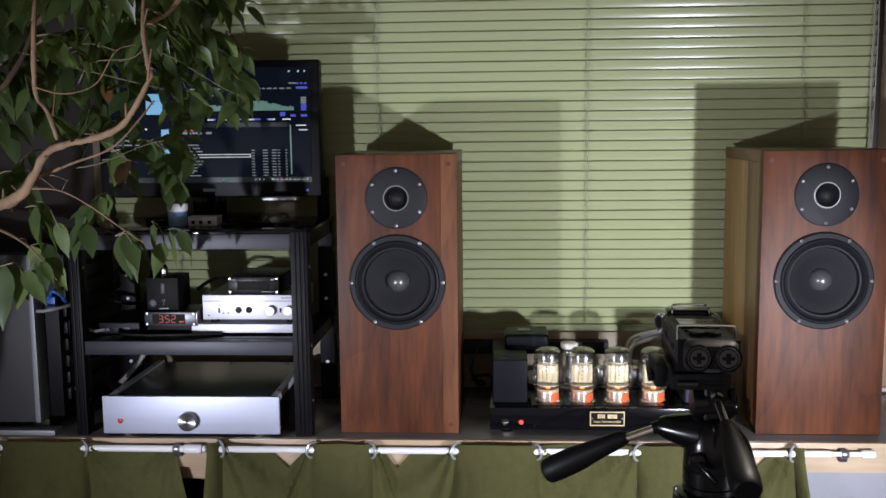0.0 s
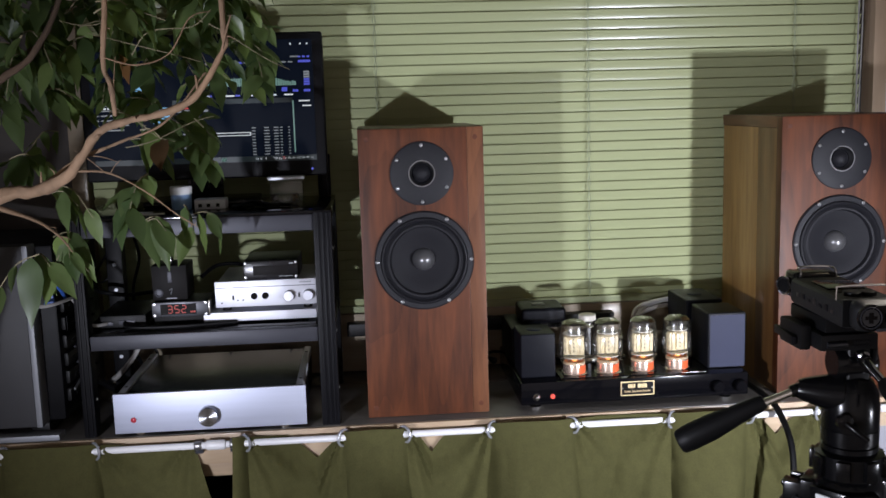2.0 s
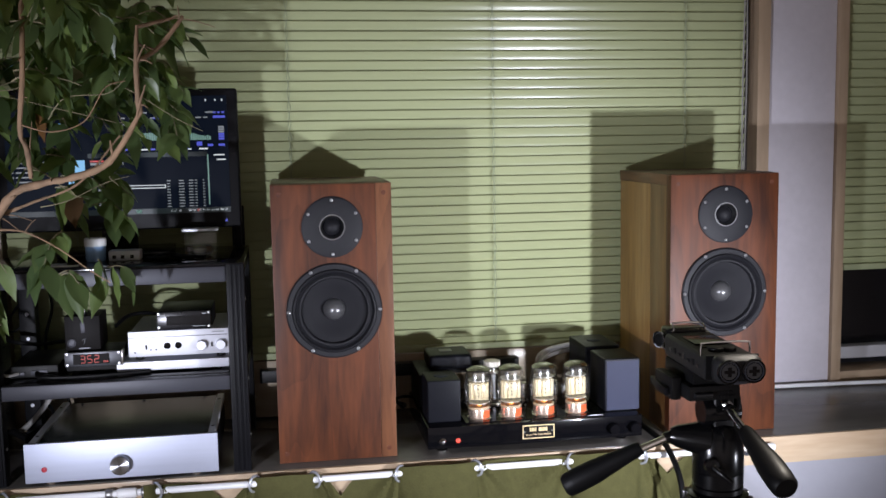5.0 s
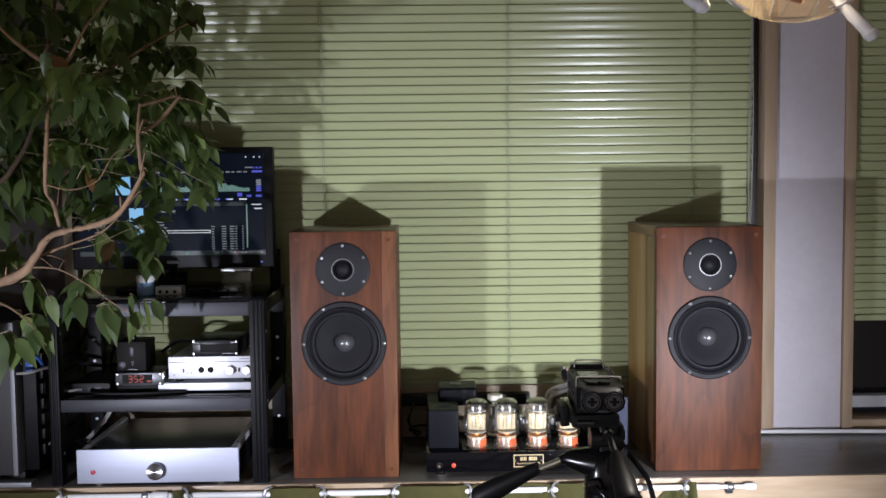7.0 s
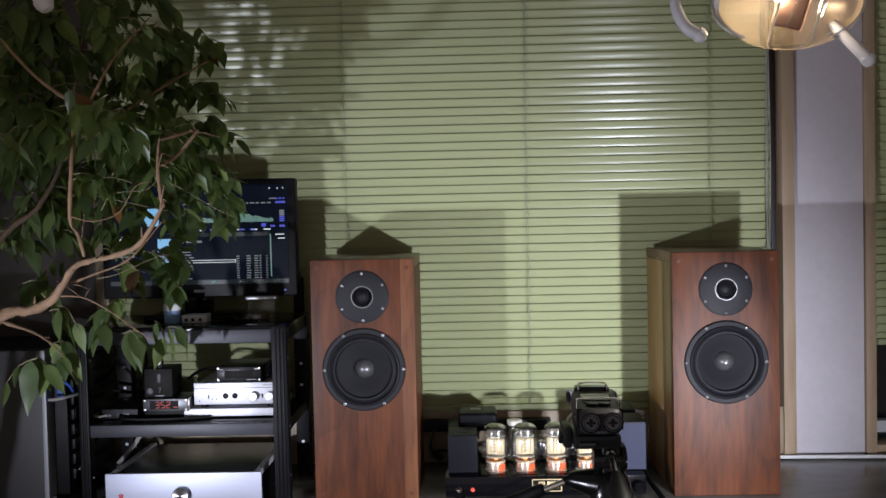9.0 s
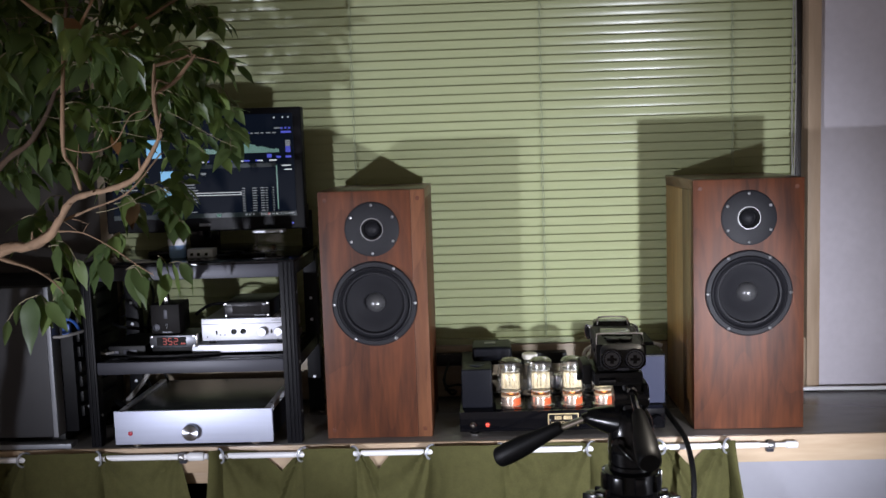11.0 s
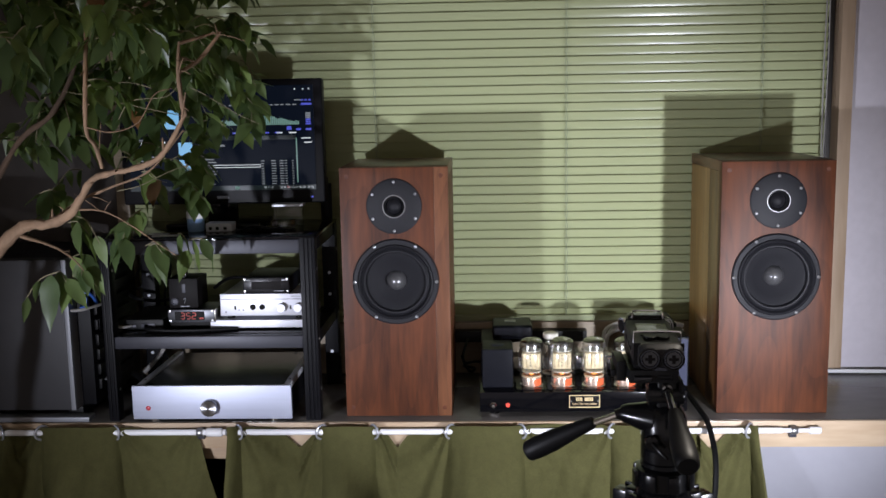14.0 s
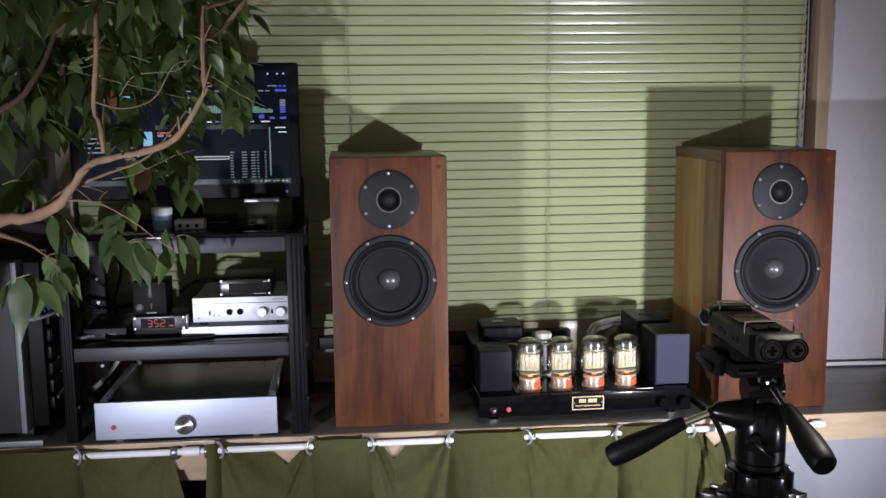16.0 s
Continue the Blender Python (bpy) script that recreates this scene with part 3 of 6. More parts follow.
def bored(bm, holes, y0, y1):
    """Bores round holes (x, z, radius) from front to back through a board."""
    def temp(b):
        me = bpy.data.meshes.new("bore")
        b.to_mesh(me)
        b.free()
        return new("bore", me)
    board = temp(bm)
    cut = bmesh.new()
    for x, z, r in holes:
        rod((x, y0 - 0.01, z), (x, y1 + 0.01, z), r, n=64, bm=cut)
    cutter = temp(cut)
    mod = board.modifiers.new("bore", "BOOLEAN")
    mod.object, mod.operation, mod.solver = cutter, "DIFFERENCE", "EXACT"
    me = bpy.data.meshes.new_from_object(board.evaluated_get(bpy.context.evaluated_depsgraph_get()))
    bpy.data.objects.remove(board)
    bpy.data.objects.remove(cutter)
    out = bmesh.new()
    out.from_mesh(me)
    return out


def loudspeaker(x0, x1, y0, group, label, strip):
    y1, z0, z1 = y0 + 0.277, TOP + 0.001, 1.334
    xc = (x0 + x1) / 2
    th = thing("loudspeaker", (xc, (y0 + y1) / 2, TOP), label, "loudspeaker", group)
    part("baffle", bored(box(x0, x1 - (0.028 if strip else 0), y0, y0 + 0.022, z0, z1, 0.0012), ((xc, 1.2585, 0.046), (xc, 1.111, 0.0742 if not strip else 0.0742)), y0, y0 + 0.022), "walnut", th, "reddish-brown walnut baffle")
    if strip:
        part("baffle_strip", box(x1 - 0.0278, x1, y0, y0 + 0.022, z0, z1, 0.0012), "walnut_light", th, "lighter walnut edge strip")
    # front strip of the side board, its shade painted in up to the shadow's edge
    part("side_panel", box(x0 + 0.0005, x0 + 0.02, y0 + 0.0222, y0 + 0.105, z0, z1 - 0.020, 0.0008), "cherry_shaded", th)
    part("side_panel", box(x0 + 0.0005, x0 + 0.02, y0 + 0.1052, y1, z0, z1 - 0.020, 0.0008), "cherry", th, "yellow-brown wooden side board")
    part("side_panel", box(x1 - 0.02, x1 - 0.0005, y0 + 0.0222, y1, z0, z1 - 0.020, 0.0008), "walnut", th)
    part("top_panel", box(x0 + 0.0003, x1 - 0.0003, y0 + 0.0222, y1 + 0.004, z1 - 0.0198, z1 + 0.001, 0.0012), "walnut_top", th, "dark brown top board")
    part("back_panel", box(x0 + 0.0202, x1 - 0.0202, y1 - 0.02, y1, z0, z1 - 0.02), "walnut_top", th)
    for px, pz in ((x0 + 0.014, z1 - 0.017), (x1 - 0.014, z1 - 0.017)) + (((x0 + 0.014, z0 + 0.017), (x1 - 0.014, z0 + 0.017)) if strip else ()):
        part("plug", rod((px, y0 + 0.003, pz), (px, y0 - 0.0004, pz), 0.0042, n=20), "plug", th, "round wooden plug")
    # tweeter
    tz, wz = 1.2585, 1.111
    tw = part("tweeter", lathe([(0.0225, 0.004), (0.0225, 0.0046), (0.050, 0.0046), (0.0535, 0.003), (0.0538, -0.002)], (xc, y0, tz), "-y", 56), "drv_flange", th, "black tweeter flange")
    part("horn_ring", lathe([(0.0225, 0.0042), (0.0225, 0.0052), (0.0205, 0.0052), (0.0195, 0.001), (0.0165, -0.004)], (xc, y0, tz), "-y", 44), "silver_ring", tw, "silver ring round the dome")
    part("dome", lathe([(0.0165, -0.004), (0.0150, -0.006), (0.0135, -0.004), (0.0115, 0.001), (0.008, 0.0045), (0.004, 0.006), (0, 0.0065)], (xc, y0, tz), "-y", 36), "drv_rubber", tw, "black fabric dome")
    # woofer
    wo = part("woofer", lathe([(0.0845, -0.002), (0.0843, 0.003), (0.082, 0.005), (0.0745, 0.0055), (0.0735, 0.004)], (xc, y0, wz), "-y", 72), "drv_flange", th, "black woofer basket")
    part("surround", lathe([(0.0735, 0.004), (0.0725, 0.0075), (0.070, 0.0085), (0.068, 0.006), (0.0665, 0.003), (0.0645, 0.0045), (0.062, 0.0065), (0.059, 0.0062), (0.0572, 0.003), (0.0565, -0.001)], (xc, y0, wz), "-y", 72), "drv_rubber", wo, "black rubber surround")
    part("cone", lathe([(0.0565, -0.001), (0.055, -0.001), (0.040, -0.008), (0.025, -0.0145), (0.0195, -0.016)], (xc, y0, wz), "-y", 72), "drv_cone", wo, "dark grey pulp cone")
    part("dust_cap", lathe([(0.0195, -0.016), (0.0190, -0.0125), (0.017, -0.007), (0.0135, -0.002), (0.009, 0.0018), (0.0045, 0.0038), (0, 0.0044)], (xc, y0, wz), "-y", 44), "dust_cap", wo, "shiny dark dust cap")
    for k in range(6):
        a = radians(90 + 60 * k)
        part("screw", lathe([(0.0030, 0.004), (0.0028, 0.0056), (0.0012, 0.0064), (0, 0.0058)], (xc + 0.0475 * math.cos(a), y0, tz + 0.0475 * math.sin(a)), "-y", 12), "screw", tw)
    for k in range(6):
        a = radians(60 * k)
        part("screw", lathe([(0.0034, 0.0045), (0.0032, 0.0063), (0.0014, 0.0072), (0, 0.0064)], (xc + 0.0800 * math.cos(a), y0, wz + 0.0800 * math.sin(a)), "-y", 12), "screw", wo)
    return th


loudspeaker(-0.2825, -0.0725, 1.685, "pair of loudspeakers", "reddish walnut two-way loudspeaker with paler edge strip", True)
loudspeaker(0.4485, 0.6625, 1.694, "pair of loudspeakers", "reddish walnut two-way loudspeaker with yellow-brown side", False)

# ---- rack ----
rk = thing("equipment_rack", (-0.548, 1.80, TOP), "black metal equipment rack with two shelves", "rack")
RX0, RX1, RY0, RY1, RZ = -0.766, -0.331, 1.662, 1.948, 1.203
for lx, ly, wide in ((RX0 + 0.010, RY0, 0.020), (RX1 - 0.030, RY0, 0.030), (RX0, RY1 - 0.03, 0.030), (RX1 - 0.030, RY1 - 0.03, 0.030)):
    bm = box(lx, lx + wide, ly, ly + 0.03, TOP, RZ, 0.002)
    leg = part("leg", bm, "black_metal", rk, "grooved black profile leg")
    if ly == RY0:
        for g in (0.006, 0.0135, 0.021) if wide > 0.025 else (0.004, 0.012):
            part("groove_rib", box(lx + g, lx + g + 0.004, ly - 0.0025, ly + 0.001, TOP + 0.002, RZ - 0.002, 0.001), "black_metal", leg)
    for z in (0.90, 1.0, 1.14):
        part("bolt", rod((lx + wide, ly + 0.015, z), (lx + wide + 0.0015, ly + 0.015, z), 0.003, n=10), "screw", leg)
    if ly > RY0:
        for z in (0.912, 1.042, 1.090):
            part("bolt", rod((lx + 0.015, ly, z), (lx + 0.015, ly - 0.0016, z), 0.0034, n=12), "alu", leg, "pale bolt head")
for z0, z1, nm in ((1.172, 1.199, "top_rail"), (0.984, 1.009, "middle_rail")):
    part(nm, box(RX0 + 0.03, RX1 - 0.03, RY0 + 0.004, RY0 + 0.026, z0, z1, 0.002), "black_rail", rk, "dark grey metal front rail")
    part(nm, box(RX0 + 0.03, RX1 - 0.03, RY1 - 0.026, RY1 - 0.004, z0, z1, 0.002), "black_metal", rk)
    for x in (RX0 + 0.004, RX1 - 0.026):
        part(nm, box(x, x + 0.022, RY0 + 0.03, RY1 - 0.03, z0, z1, 0.002), "black_metal", rk)
part("shelf_board", box(RX0, RX1, RY0 + 0.002, RY1, 1.199, 1.205, 0.001), "black_gloss", rk, "glossy black top board")
part("shelf_board", box(RX0 + 0.03, RX1 - 0.03, RY0 + 0.027, RY1 - 0.027, 1.004, 1.0095, 0.001), "black_gloss", rk, "glossy black middle board")
SH = 1.0096

# power amplifier at the bottom
pa = thing("power_amplifier", (-0.545, 1.79, TOP), "silver-faced power amplifier with round knob and dark lid", "amplifier")
part("front_plate", box(-0.7025, -0.386, 1.650, 1.658, 0.8458, 0.9133, 0.001), "brushed", pa, "brushed aluminium front")
part("body", box(-0.697, -0.391, 1.6582, 1.928, 0.8468, 0.9068, 0.002), "black_metal", pa)
part("lid", box(-0.6845, -0.4035, 1.6582, 1.925, 0.9070, 0.9093, 0.001), "dark_top", pa, "dark glossy lid")
for x in (-0.6975, -0.403):
    part("side_rim", box(x, x + 0.0125, 1.6582, 1.928, 0.8998, 0.9120, 0.001), "alu", pa, "grey metal rim")
    for y in (1.70, 1.885):
        part("rim_screw", lathe([(0.0026, 0.9119), (0.0024, 0.9130), (0, 0.9134)], (x + 0.006, y, 0), "z", 10), "black_metal", pa)
for k in range(3):
    part("lid_screw", lathe([(0.0026, 0.9092), (0.0024, 0.9104), (0, 0.9108)], (-0.66 + 0.116 * k, 1.918, 0), "z", 10), "black_metal", pa)
kb = part("knob", lathe([(0.0165, 0), (0.0165, 0.013), (0.0155, 0.0145), (0, 0.0145)], (-0.5475, 1.650, 0.8708), "-y", 40), "brushed", pa, "turned aluminium knob")
kb.data.materials[0] = M["turned"]
part("button", lathe([(0.0045, 0), (0.0045, 0.002), (0.003, 0.003), (0, 0.003)], (-0.671, 1.650, 0.8688), "-y", 20), "red_button", pa, "small dark red button")
for x in (-0.665, -0.425):
    for y in (1.672, 1.90):
        part("foot", lathe([(0.012, TOP + 0.0002), (0.0125, TOP + 0.002), (0.0115, 0.8468)], (x, y, 0), "z", 24), "chrome", pa, "chromed foot")

# silver unit on a tray
tr = thing("metal_tray", (-0.45, 1.80, SH), "flat silver metal plate under a hi-fi unit", "tray")
part("plate", box(-0.557, -0.365, 1.715, 1.90, 1.0142, 1.030, 0.001), "alu", tr)
for x in (-0.54, -0.385):
    for y in (1.73, 1.88):
        part("foot", rod((x, y, SH), (x, y, 1.0145), 0.006), "rubber", tr)
da = thing("headphone_amplifier", (-0.45, 1.79, 1.03), "small silver headphone amplifier with two knobs", "amplifier")
part("body", box(-0.534, -0.366, 1.728, 1.89, 1.039, 1.081, 0.002), "alu", da)
fp = part("front_plate", box(-0.536, -0.364, 1.718, 1.7275, 1.038, 1.083, 0.0015), "alu", da, "satin silver front")
part("caption_bar", box(-0.392, -0.372, 1.7172, 1.7178, 1.0765, 1.0785), "pc_silver", fp)
part("front_groove", box(-0.534, -0.366, 1.7172, 1.7178, 1.0715, 1.0725), "black_rail", fp)
for x in (-0.411, -0.378):
    part("knob", lathe([(0.009, 0), (0.009, 0.010), (0.0082, 0.011), (0, 0.011)], (x, 1.718, 1.055), "-y", 32), "alu", da, "round silver knob")
for x in (-0.470, -0.451):
    jk = part("headphone_socket", lathe([(0.0058, 0), (0.0058, 0.0015), (0.0035, 0.002), (0.0035, 0.0006), (0, 0.0006)], (x, 1.718, 1.056), "-y", 20), "black_gloss", da, "black headphone socket")
part("switch", box(-0.507, -0.504, 1.7165, 1.718, 1.051, 1.059), "black_plastic", da)
part("switch", box(-0.395, -0.392, 1.7165, 1.718, 1.051, 1.059), "black_plastic", da)
for x in (-0.498, -0.489, -0.525):
    part("indicator", rod((x, 1.7185, 1.050 if x > -0.52 else 1.046), (x, 1.717, 1.050 if x > -0.52 else 1.046), 0.0014, n=10), "black_rail", da)
for x in (-0.52, -0.38):
    for y in (1.74, 1.88):
        part("foot", rod((x, y, 1.0301), (x, y, 1.0392), 0.008), "rubber", da)
mi = thing("mini_receiver", (-0.44, 1.77, 1.083), "small black receiver box with framed display", "receiver")
part("body", box(-0.484, -0.393, 1.712, 1.83, 1.0835, 1.117, 0.002), "tr_black", mi)
fr = part("front_frame", box(-0.485, -0.392, 1.706, 1.7118, 1.087, 1.118, 0.003), "frame_black", mi, "glossy black front frame")
part("display", box(-0.468, -0.409, 1.7052, 1.7058, 1.094, 1.110, 0.0003), "plate_black", fr, "dark display window")
part("caption_bar", box(-0.481, -0.470, 1.7054, 1.7062, 1.1118, 1.1130), "ui_grey", fr)
part("caption_bar", box(-0.407, -0.400, 1.7054, 1.7062, 1.1118, 1.1140), "pc_silver", fr)
part("caption_bar", box(-0.424, -0.402, 1.7054, 1.7062, 1.0905, 1.0915), "pc_silver", fr)
for x in (-0.481, -0.396):
    for z in (1.0905, 1.1145):
        part("screw", lathe([(0.0024, 0), (0.002, 0.0012), (0, 0.0014)], (x, 1.706, z), "-y", 10), "screw", fr)
ck = thing("frequency_display", (-0.595, 1.76, SH), "small metal display unit showing red digits 352", "display unit")
part("body", box(-0.641, -0.549, 1.720, 1.80, SH + 0.006, 1.051, 0.0015), "black_plastic", ck)
fr = part("front_frame", box(-0.643, -0.547, 1.714, 1.7198, 1.0265, 1.0525, 0.002), "dull_frame", ck, "dark metal front frame")
part("side_bracket", box(-0.5475, -0.5445, 1.7125, 1.735, 1.027, 1.053, 0.001), "chrome", ck, "bright metal end bracket")
part("display", box(-0.628, -0.568, 1.7132, 1.7138, 1.031, 1.049), "plate_black", fr)
SEG = {"3": "abgcd", "5": "afgcd", "2": "abged"}
for i, ch in enumerate("352"):
    cx, cz, w, h, s = -0.612 + i * 0.0115, 1.040, 0.0036, 0.0062, 0.0007
    seg = {"a": (0, h, 1), "g": (0, 0, 1), "d": (0, -h, 1), "b": (w, h / 2, 0), "c": (w, -h / 2, 0), "f": (-w, h / 2, 0), "e": (-w, -h / 2, 0)}
    bm = bmesh.new()
    for c in SEG[ch]:
        dx, dz, flat = seg[c]
        if flat:
            box(cx + dx - w * 0.8, cx + dx + w * 0.8, 1.7125, 1.7131, cz + dz - s, cz + dz + s, bm=bm)
        else:
            box(cx + dx - s, cx + dx + s, 1.7125, 1.7131, cz + dz - h * 0.42, cz + dz + h * 0.42, bm=bm)
    part("digit", bm, "digit", fr, "glowing red digit")
for i in range(3):
    part("caption_bar", box(-0.578 + i * 0.003, -0.576 + i * 0.003, 1.7125, 1.7131, 1.0335, 1.0365), "digit", fr)
for x in (-0.638, -0.552):
    for z in (1.030, 1.0495):
        part("screw", lathe([(0.0026, 0), (0.002, 0.0012), (0, 0.0014)], (x, 1.714, z), "-y", 10), "screw", fr)
for x in (-0.63, -0.56):
    part("foot", rod((x, 1.735, SH), (x, 1.735, SH + 0.0065), 0.005), "rubber", ck)
    part("foot", rod((x, 1.785, SH), (x, 1.785, SH + 0.0065), 0.005), "rubber", ck)
tb = thing("tube_preamplifier", (-0.604, 1.76, 1.051), "small black tube buffer box with one glass tube", "preamplifier")
part("body", box(-0.643, -0.584, 1.730, 1.80, 1.0525, 1.113, 0.0015), "plate_black", tb)
sk = part("socket", lathe([(0.0075, 0), (0.0075, 0.002), (0.005, 0.0025), (0.0045, 0.0005), (0, 0.0005)], (-0.632, 1.730, 1.066), "-y", 24), "black_rail", tb, "metal headphone socket")
part("badge", box(-0.616, -0.609, 1.7292, 1.7298, 1.084, 1.102, 0.0002), "black_rail", tb)
part("mark", sweep([(-0.614, 1.7295, 1.070), (-0.609, 1.7295, 1.074), (-0.612, 1.7295, 1.063)], 0.0005, 5, sub=2), "pc_silver", tb)
part("caption_bar", box(-0.620, -0.602, 1.7292, 1.7298, 1.0555, 1.057), "pc_silver", tb)
part("knob", lathe([(0.007, 0), (0.007, 0.004), (0.005, 0.006), (0, 0.006)], (-0.614, 1.745, 1.113), "z", 20), "black_plastic", tb)
part("tube", lathe([(0.0075, 0), (0.0078, 0.006), (0.0075, 0.012), (0.005, 0.016), (0, 0.018)], (-0.614, 1.745, 1.1185), "z", 24), "getter", tb, "silvered glass tube tip")
rt = thing("usb_interface", (-0.70, 1.76, SH), "flat black interface box with cables", "interface box")
part("body", box(-0.735, -0.655, 1.72, 1.86, SH + 0.0005, SH + 0.022, 0.002), "black_plastic", rt)
part("port", box(-0.70, -0.672, 1.7175, 1.720, SH + 0.006, SH + 0.014, 0.0008), "black_rail", rt)
part("port", box(-0.728, -0.710, 1.7175, 1.720, SH + 0.006, SH + 0.012, 0.0008), "black_rail", rt)

# cables at the rack
def cable(name, pts, r, mat, label, group=""):
    ob = part(name, sweep(pts, r, 8), mat)
    return tagged(ob, label, "cable", group)


cable("cable", [(-0.69, 1.716, SH + 0.010), (-0.68, 1.70, SH + 0.006), (-0.64, 1.695, SH + 0.0045), (-0.58, 1.696, SH + 0.0045), (-0.53, 1.705, SH + 0.0045), (-0.50, 1.712, SH + 0.0045)], 0.0035, "rubber", "black audio cable lying on the rack shelf")
cable("cable", [(-0.72, 1.717, SH + 0.010), (-0.738, 1.70, SH + 0.012), (-0.75, 1.693, SH + 0.035), (-0.77, 1.70, SH + 0.06)], 0.0028, "grey_cable", "pale grey cable plugged into an interface")
cable("cable", [(-0.57, 1.80, 1.08), (-0.545, 1.83, 1.095), (-0.50, 1.85, 1.09), (-0.47, 1.90, 1.05), (-0.46, 1.92, SH + 0.004)], 0.0035, "rubber", "black cable curving behind the tube box")
cable("cable", [(-0.70, 1.93, 0.98), (-0.72, 1.90, 0.93), (-0.70, 1.86, 0.90), (-0.735, 1.80, 0.88), (-0.70, 1.78, 0.85), (-0.66, 1.80, TOP + 0.004)], 0.0035, "rubber", "black power cable behind the rack leg")
cable("cable", [(-0.735, 1.97, 1.17), (-0.715, 1.965, 1.10), (-0.73, 1.96, 1.03), (-0.72, 1.955, 0.95), (-0.69, 1.95, 0.90), (-0.74, 1.94, TOP + 0.004)], 0.003, "rubber", "thin black cable hanging behind the rack")

for pts, r, mat, label in (
    ([(-0.79, 1.90, 1.05), (-0.76, 1.86, 1.048), (-0.72, 1.87, 1.040), (-0.68, 1.90, 1.038), (-0.64, 1.93, 1.03)], 0.0038, "rubber", "thick black cable behind the interface box"),
    ([(-0.80, 1.94, 1.06), (-0.78, 1.93, 1.09), (-0.755, 1.93, 1.13), (-0.742, 1.94, 1.19)], 0.0022, "rubber", "thin dark cable rising behind the rack"),
    ([(-0.79, 1.93, 1.055), (-0.768, 1.92, 1.062), (-0.745, 1.93, 1.10), (-0.733, 1.94, 1.19)], 0.0020, "rubber", "thin dark cable rising behind the rack"),
    ([(-0.78, 1.90, 0.865), (-0.75, 1.87, 0.885), (-0.715, 1.87, 0.925), (-0.69, 1.89, 0.975)], 0.0050, "grey_cable", "grey mains cable bent upward behind the rack leg"),
    ([(-0.79, 1.88, 0.875), (-0.75, 1.86, 0.868), (-0.71, 1.87, 0.878), (-0.66, 1.91, 0.895)], 0.0038, "rubber", "black cable sagging behind the power amplifier"),
    ([(-0.775, 1.86, 0.880), (-0.745, 1.84, 0.868), (-0.715, 1.83, 0.855), (-0.695, 1.82, TOP + 0.006)], 0.0065, "rubber", "stiff black plug lead beside the power amplifier"),
):
    cable("cable", pts, r, mat, label, "cables at the rack")

# ---- monitor ----
mo = thing("monitor", (-0.5575, 1.87, 1.205), "black flat computer monitor showing music software", "monitor")
MX0, MX1, MZ0, MZ1, MY = -0.775, -0.340, 1.249, 1.510, 1.866
part("case", box(MX0, MX1, MY + 0.004, MY + 0.035, MZ0, MZ1, 0.006, seg=3), "black_metal", mo, "matt black bezel")
scn = part("screen", box(MX0 + 0.018, MX1 - 0.019, MY + 0.0025, MY + 0.0038, 1.278, 1.4965), "screen", mo, "dark lit screen with software windows")
SX0, SX1, SZ0, SZ1 = MX0 + 0.018, MX1 - 0.019, 1.278, 1.4965


def ui(name, u0, u1, v0, v1, mat, bm=None):
    """A flat patch of the picture on the screen; u, v from 0 to 1, v from the top down."""
    fresh = bm is None
    bm = box(SX0 + (SX1 - SX0) * u0, SX0 + (SX1 - SX0) * u1, MY + 0.0018, MY + 0.0024, SZ1 - (SZ1 - SZ0) * v1, SZ1 - (SZ1 - SZ0) * v0, bm=bm)
    return part(name, bm, mat, scn) if fresh else bm


rnd = random.Random(11)
ui("toolbar", 0.0, 1.0, 0.955, 1.0, "ui_band")
ui("header_band", 0.36, 0.90, 0.475, 0.515, "ui_band")
ui("selection", 0.44, 0.705, 0.752, 0.758, "ui_white")
ui("selection", 0.44, 0.705, 0.775, 0.781, "ui_white")
ui("selection", 0.701, 0.705, 0.752, 0.781, "ui_white")
ui("scroll_bar", 0.900, 0.906, 0.50, 0.93, "ui_teal")
for k in range(6):
    ui("level_meter", 0.957, 0.983, 0.26 + 0.02 * k, 0.276 + 0.02 * k, "ui_grey" if k < 3 else "ui_blue")
ui("cover_picture", 0.27, 0.345, 0.53, 0.66, "ui_sky")
ui("cover_picture", 0.27, 0.345, 0.70, 0.80, "ui_sky")
ui("cover_picture", 0.20, 0.28, 0.22, 0.40, "ui_sky")
ui("button", 0.855, 0.88, 0.39, 0.425, "ui_blue")
ui("button", 0.905, 0.93, 0.41, 0.43, "ui_blue")
ui("button", 0.955, 0.985, 0.41, 0.43, "ui_blue")
ui("button", 0.935, 0.99, 0.17, 0.19, "ui_blue")
ui("button", 0.745, 0.765, 0.175, 0.192, "ui_blue")
ui("button", 0.66, 0.69, 0.175, 0.192, "ui_blue")
ui("red_caption", 0.37, 0.43, 0.535, 0.548, "ui_red")
ui("task_icon", 0.565, 0.590, 0.962, 0.992, "ui_teal")
ui("task_icon", 0.845, 0.856, 0.965, 0.985, "ui_red")
bm = bmesh.new()
for k in range(46):
    u = 0.44 + k * 0.0105
    hgt = 0.02 + 0.06 * math.exp(-((k - 28) / 12) ** 2) * (1 if k < 34 else 0.8) + 0.025 * math.exp(-(k / 14) ** 2) + 0.014 * rnd.random()
    ui("", u, u + 0.0085, 0.375 - hgt, 0.375, "", bm)
part("spectrum", bm, "ui_teal", scn, "pale spectrum bars")
bm = bmesh.new()
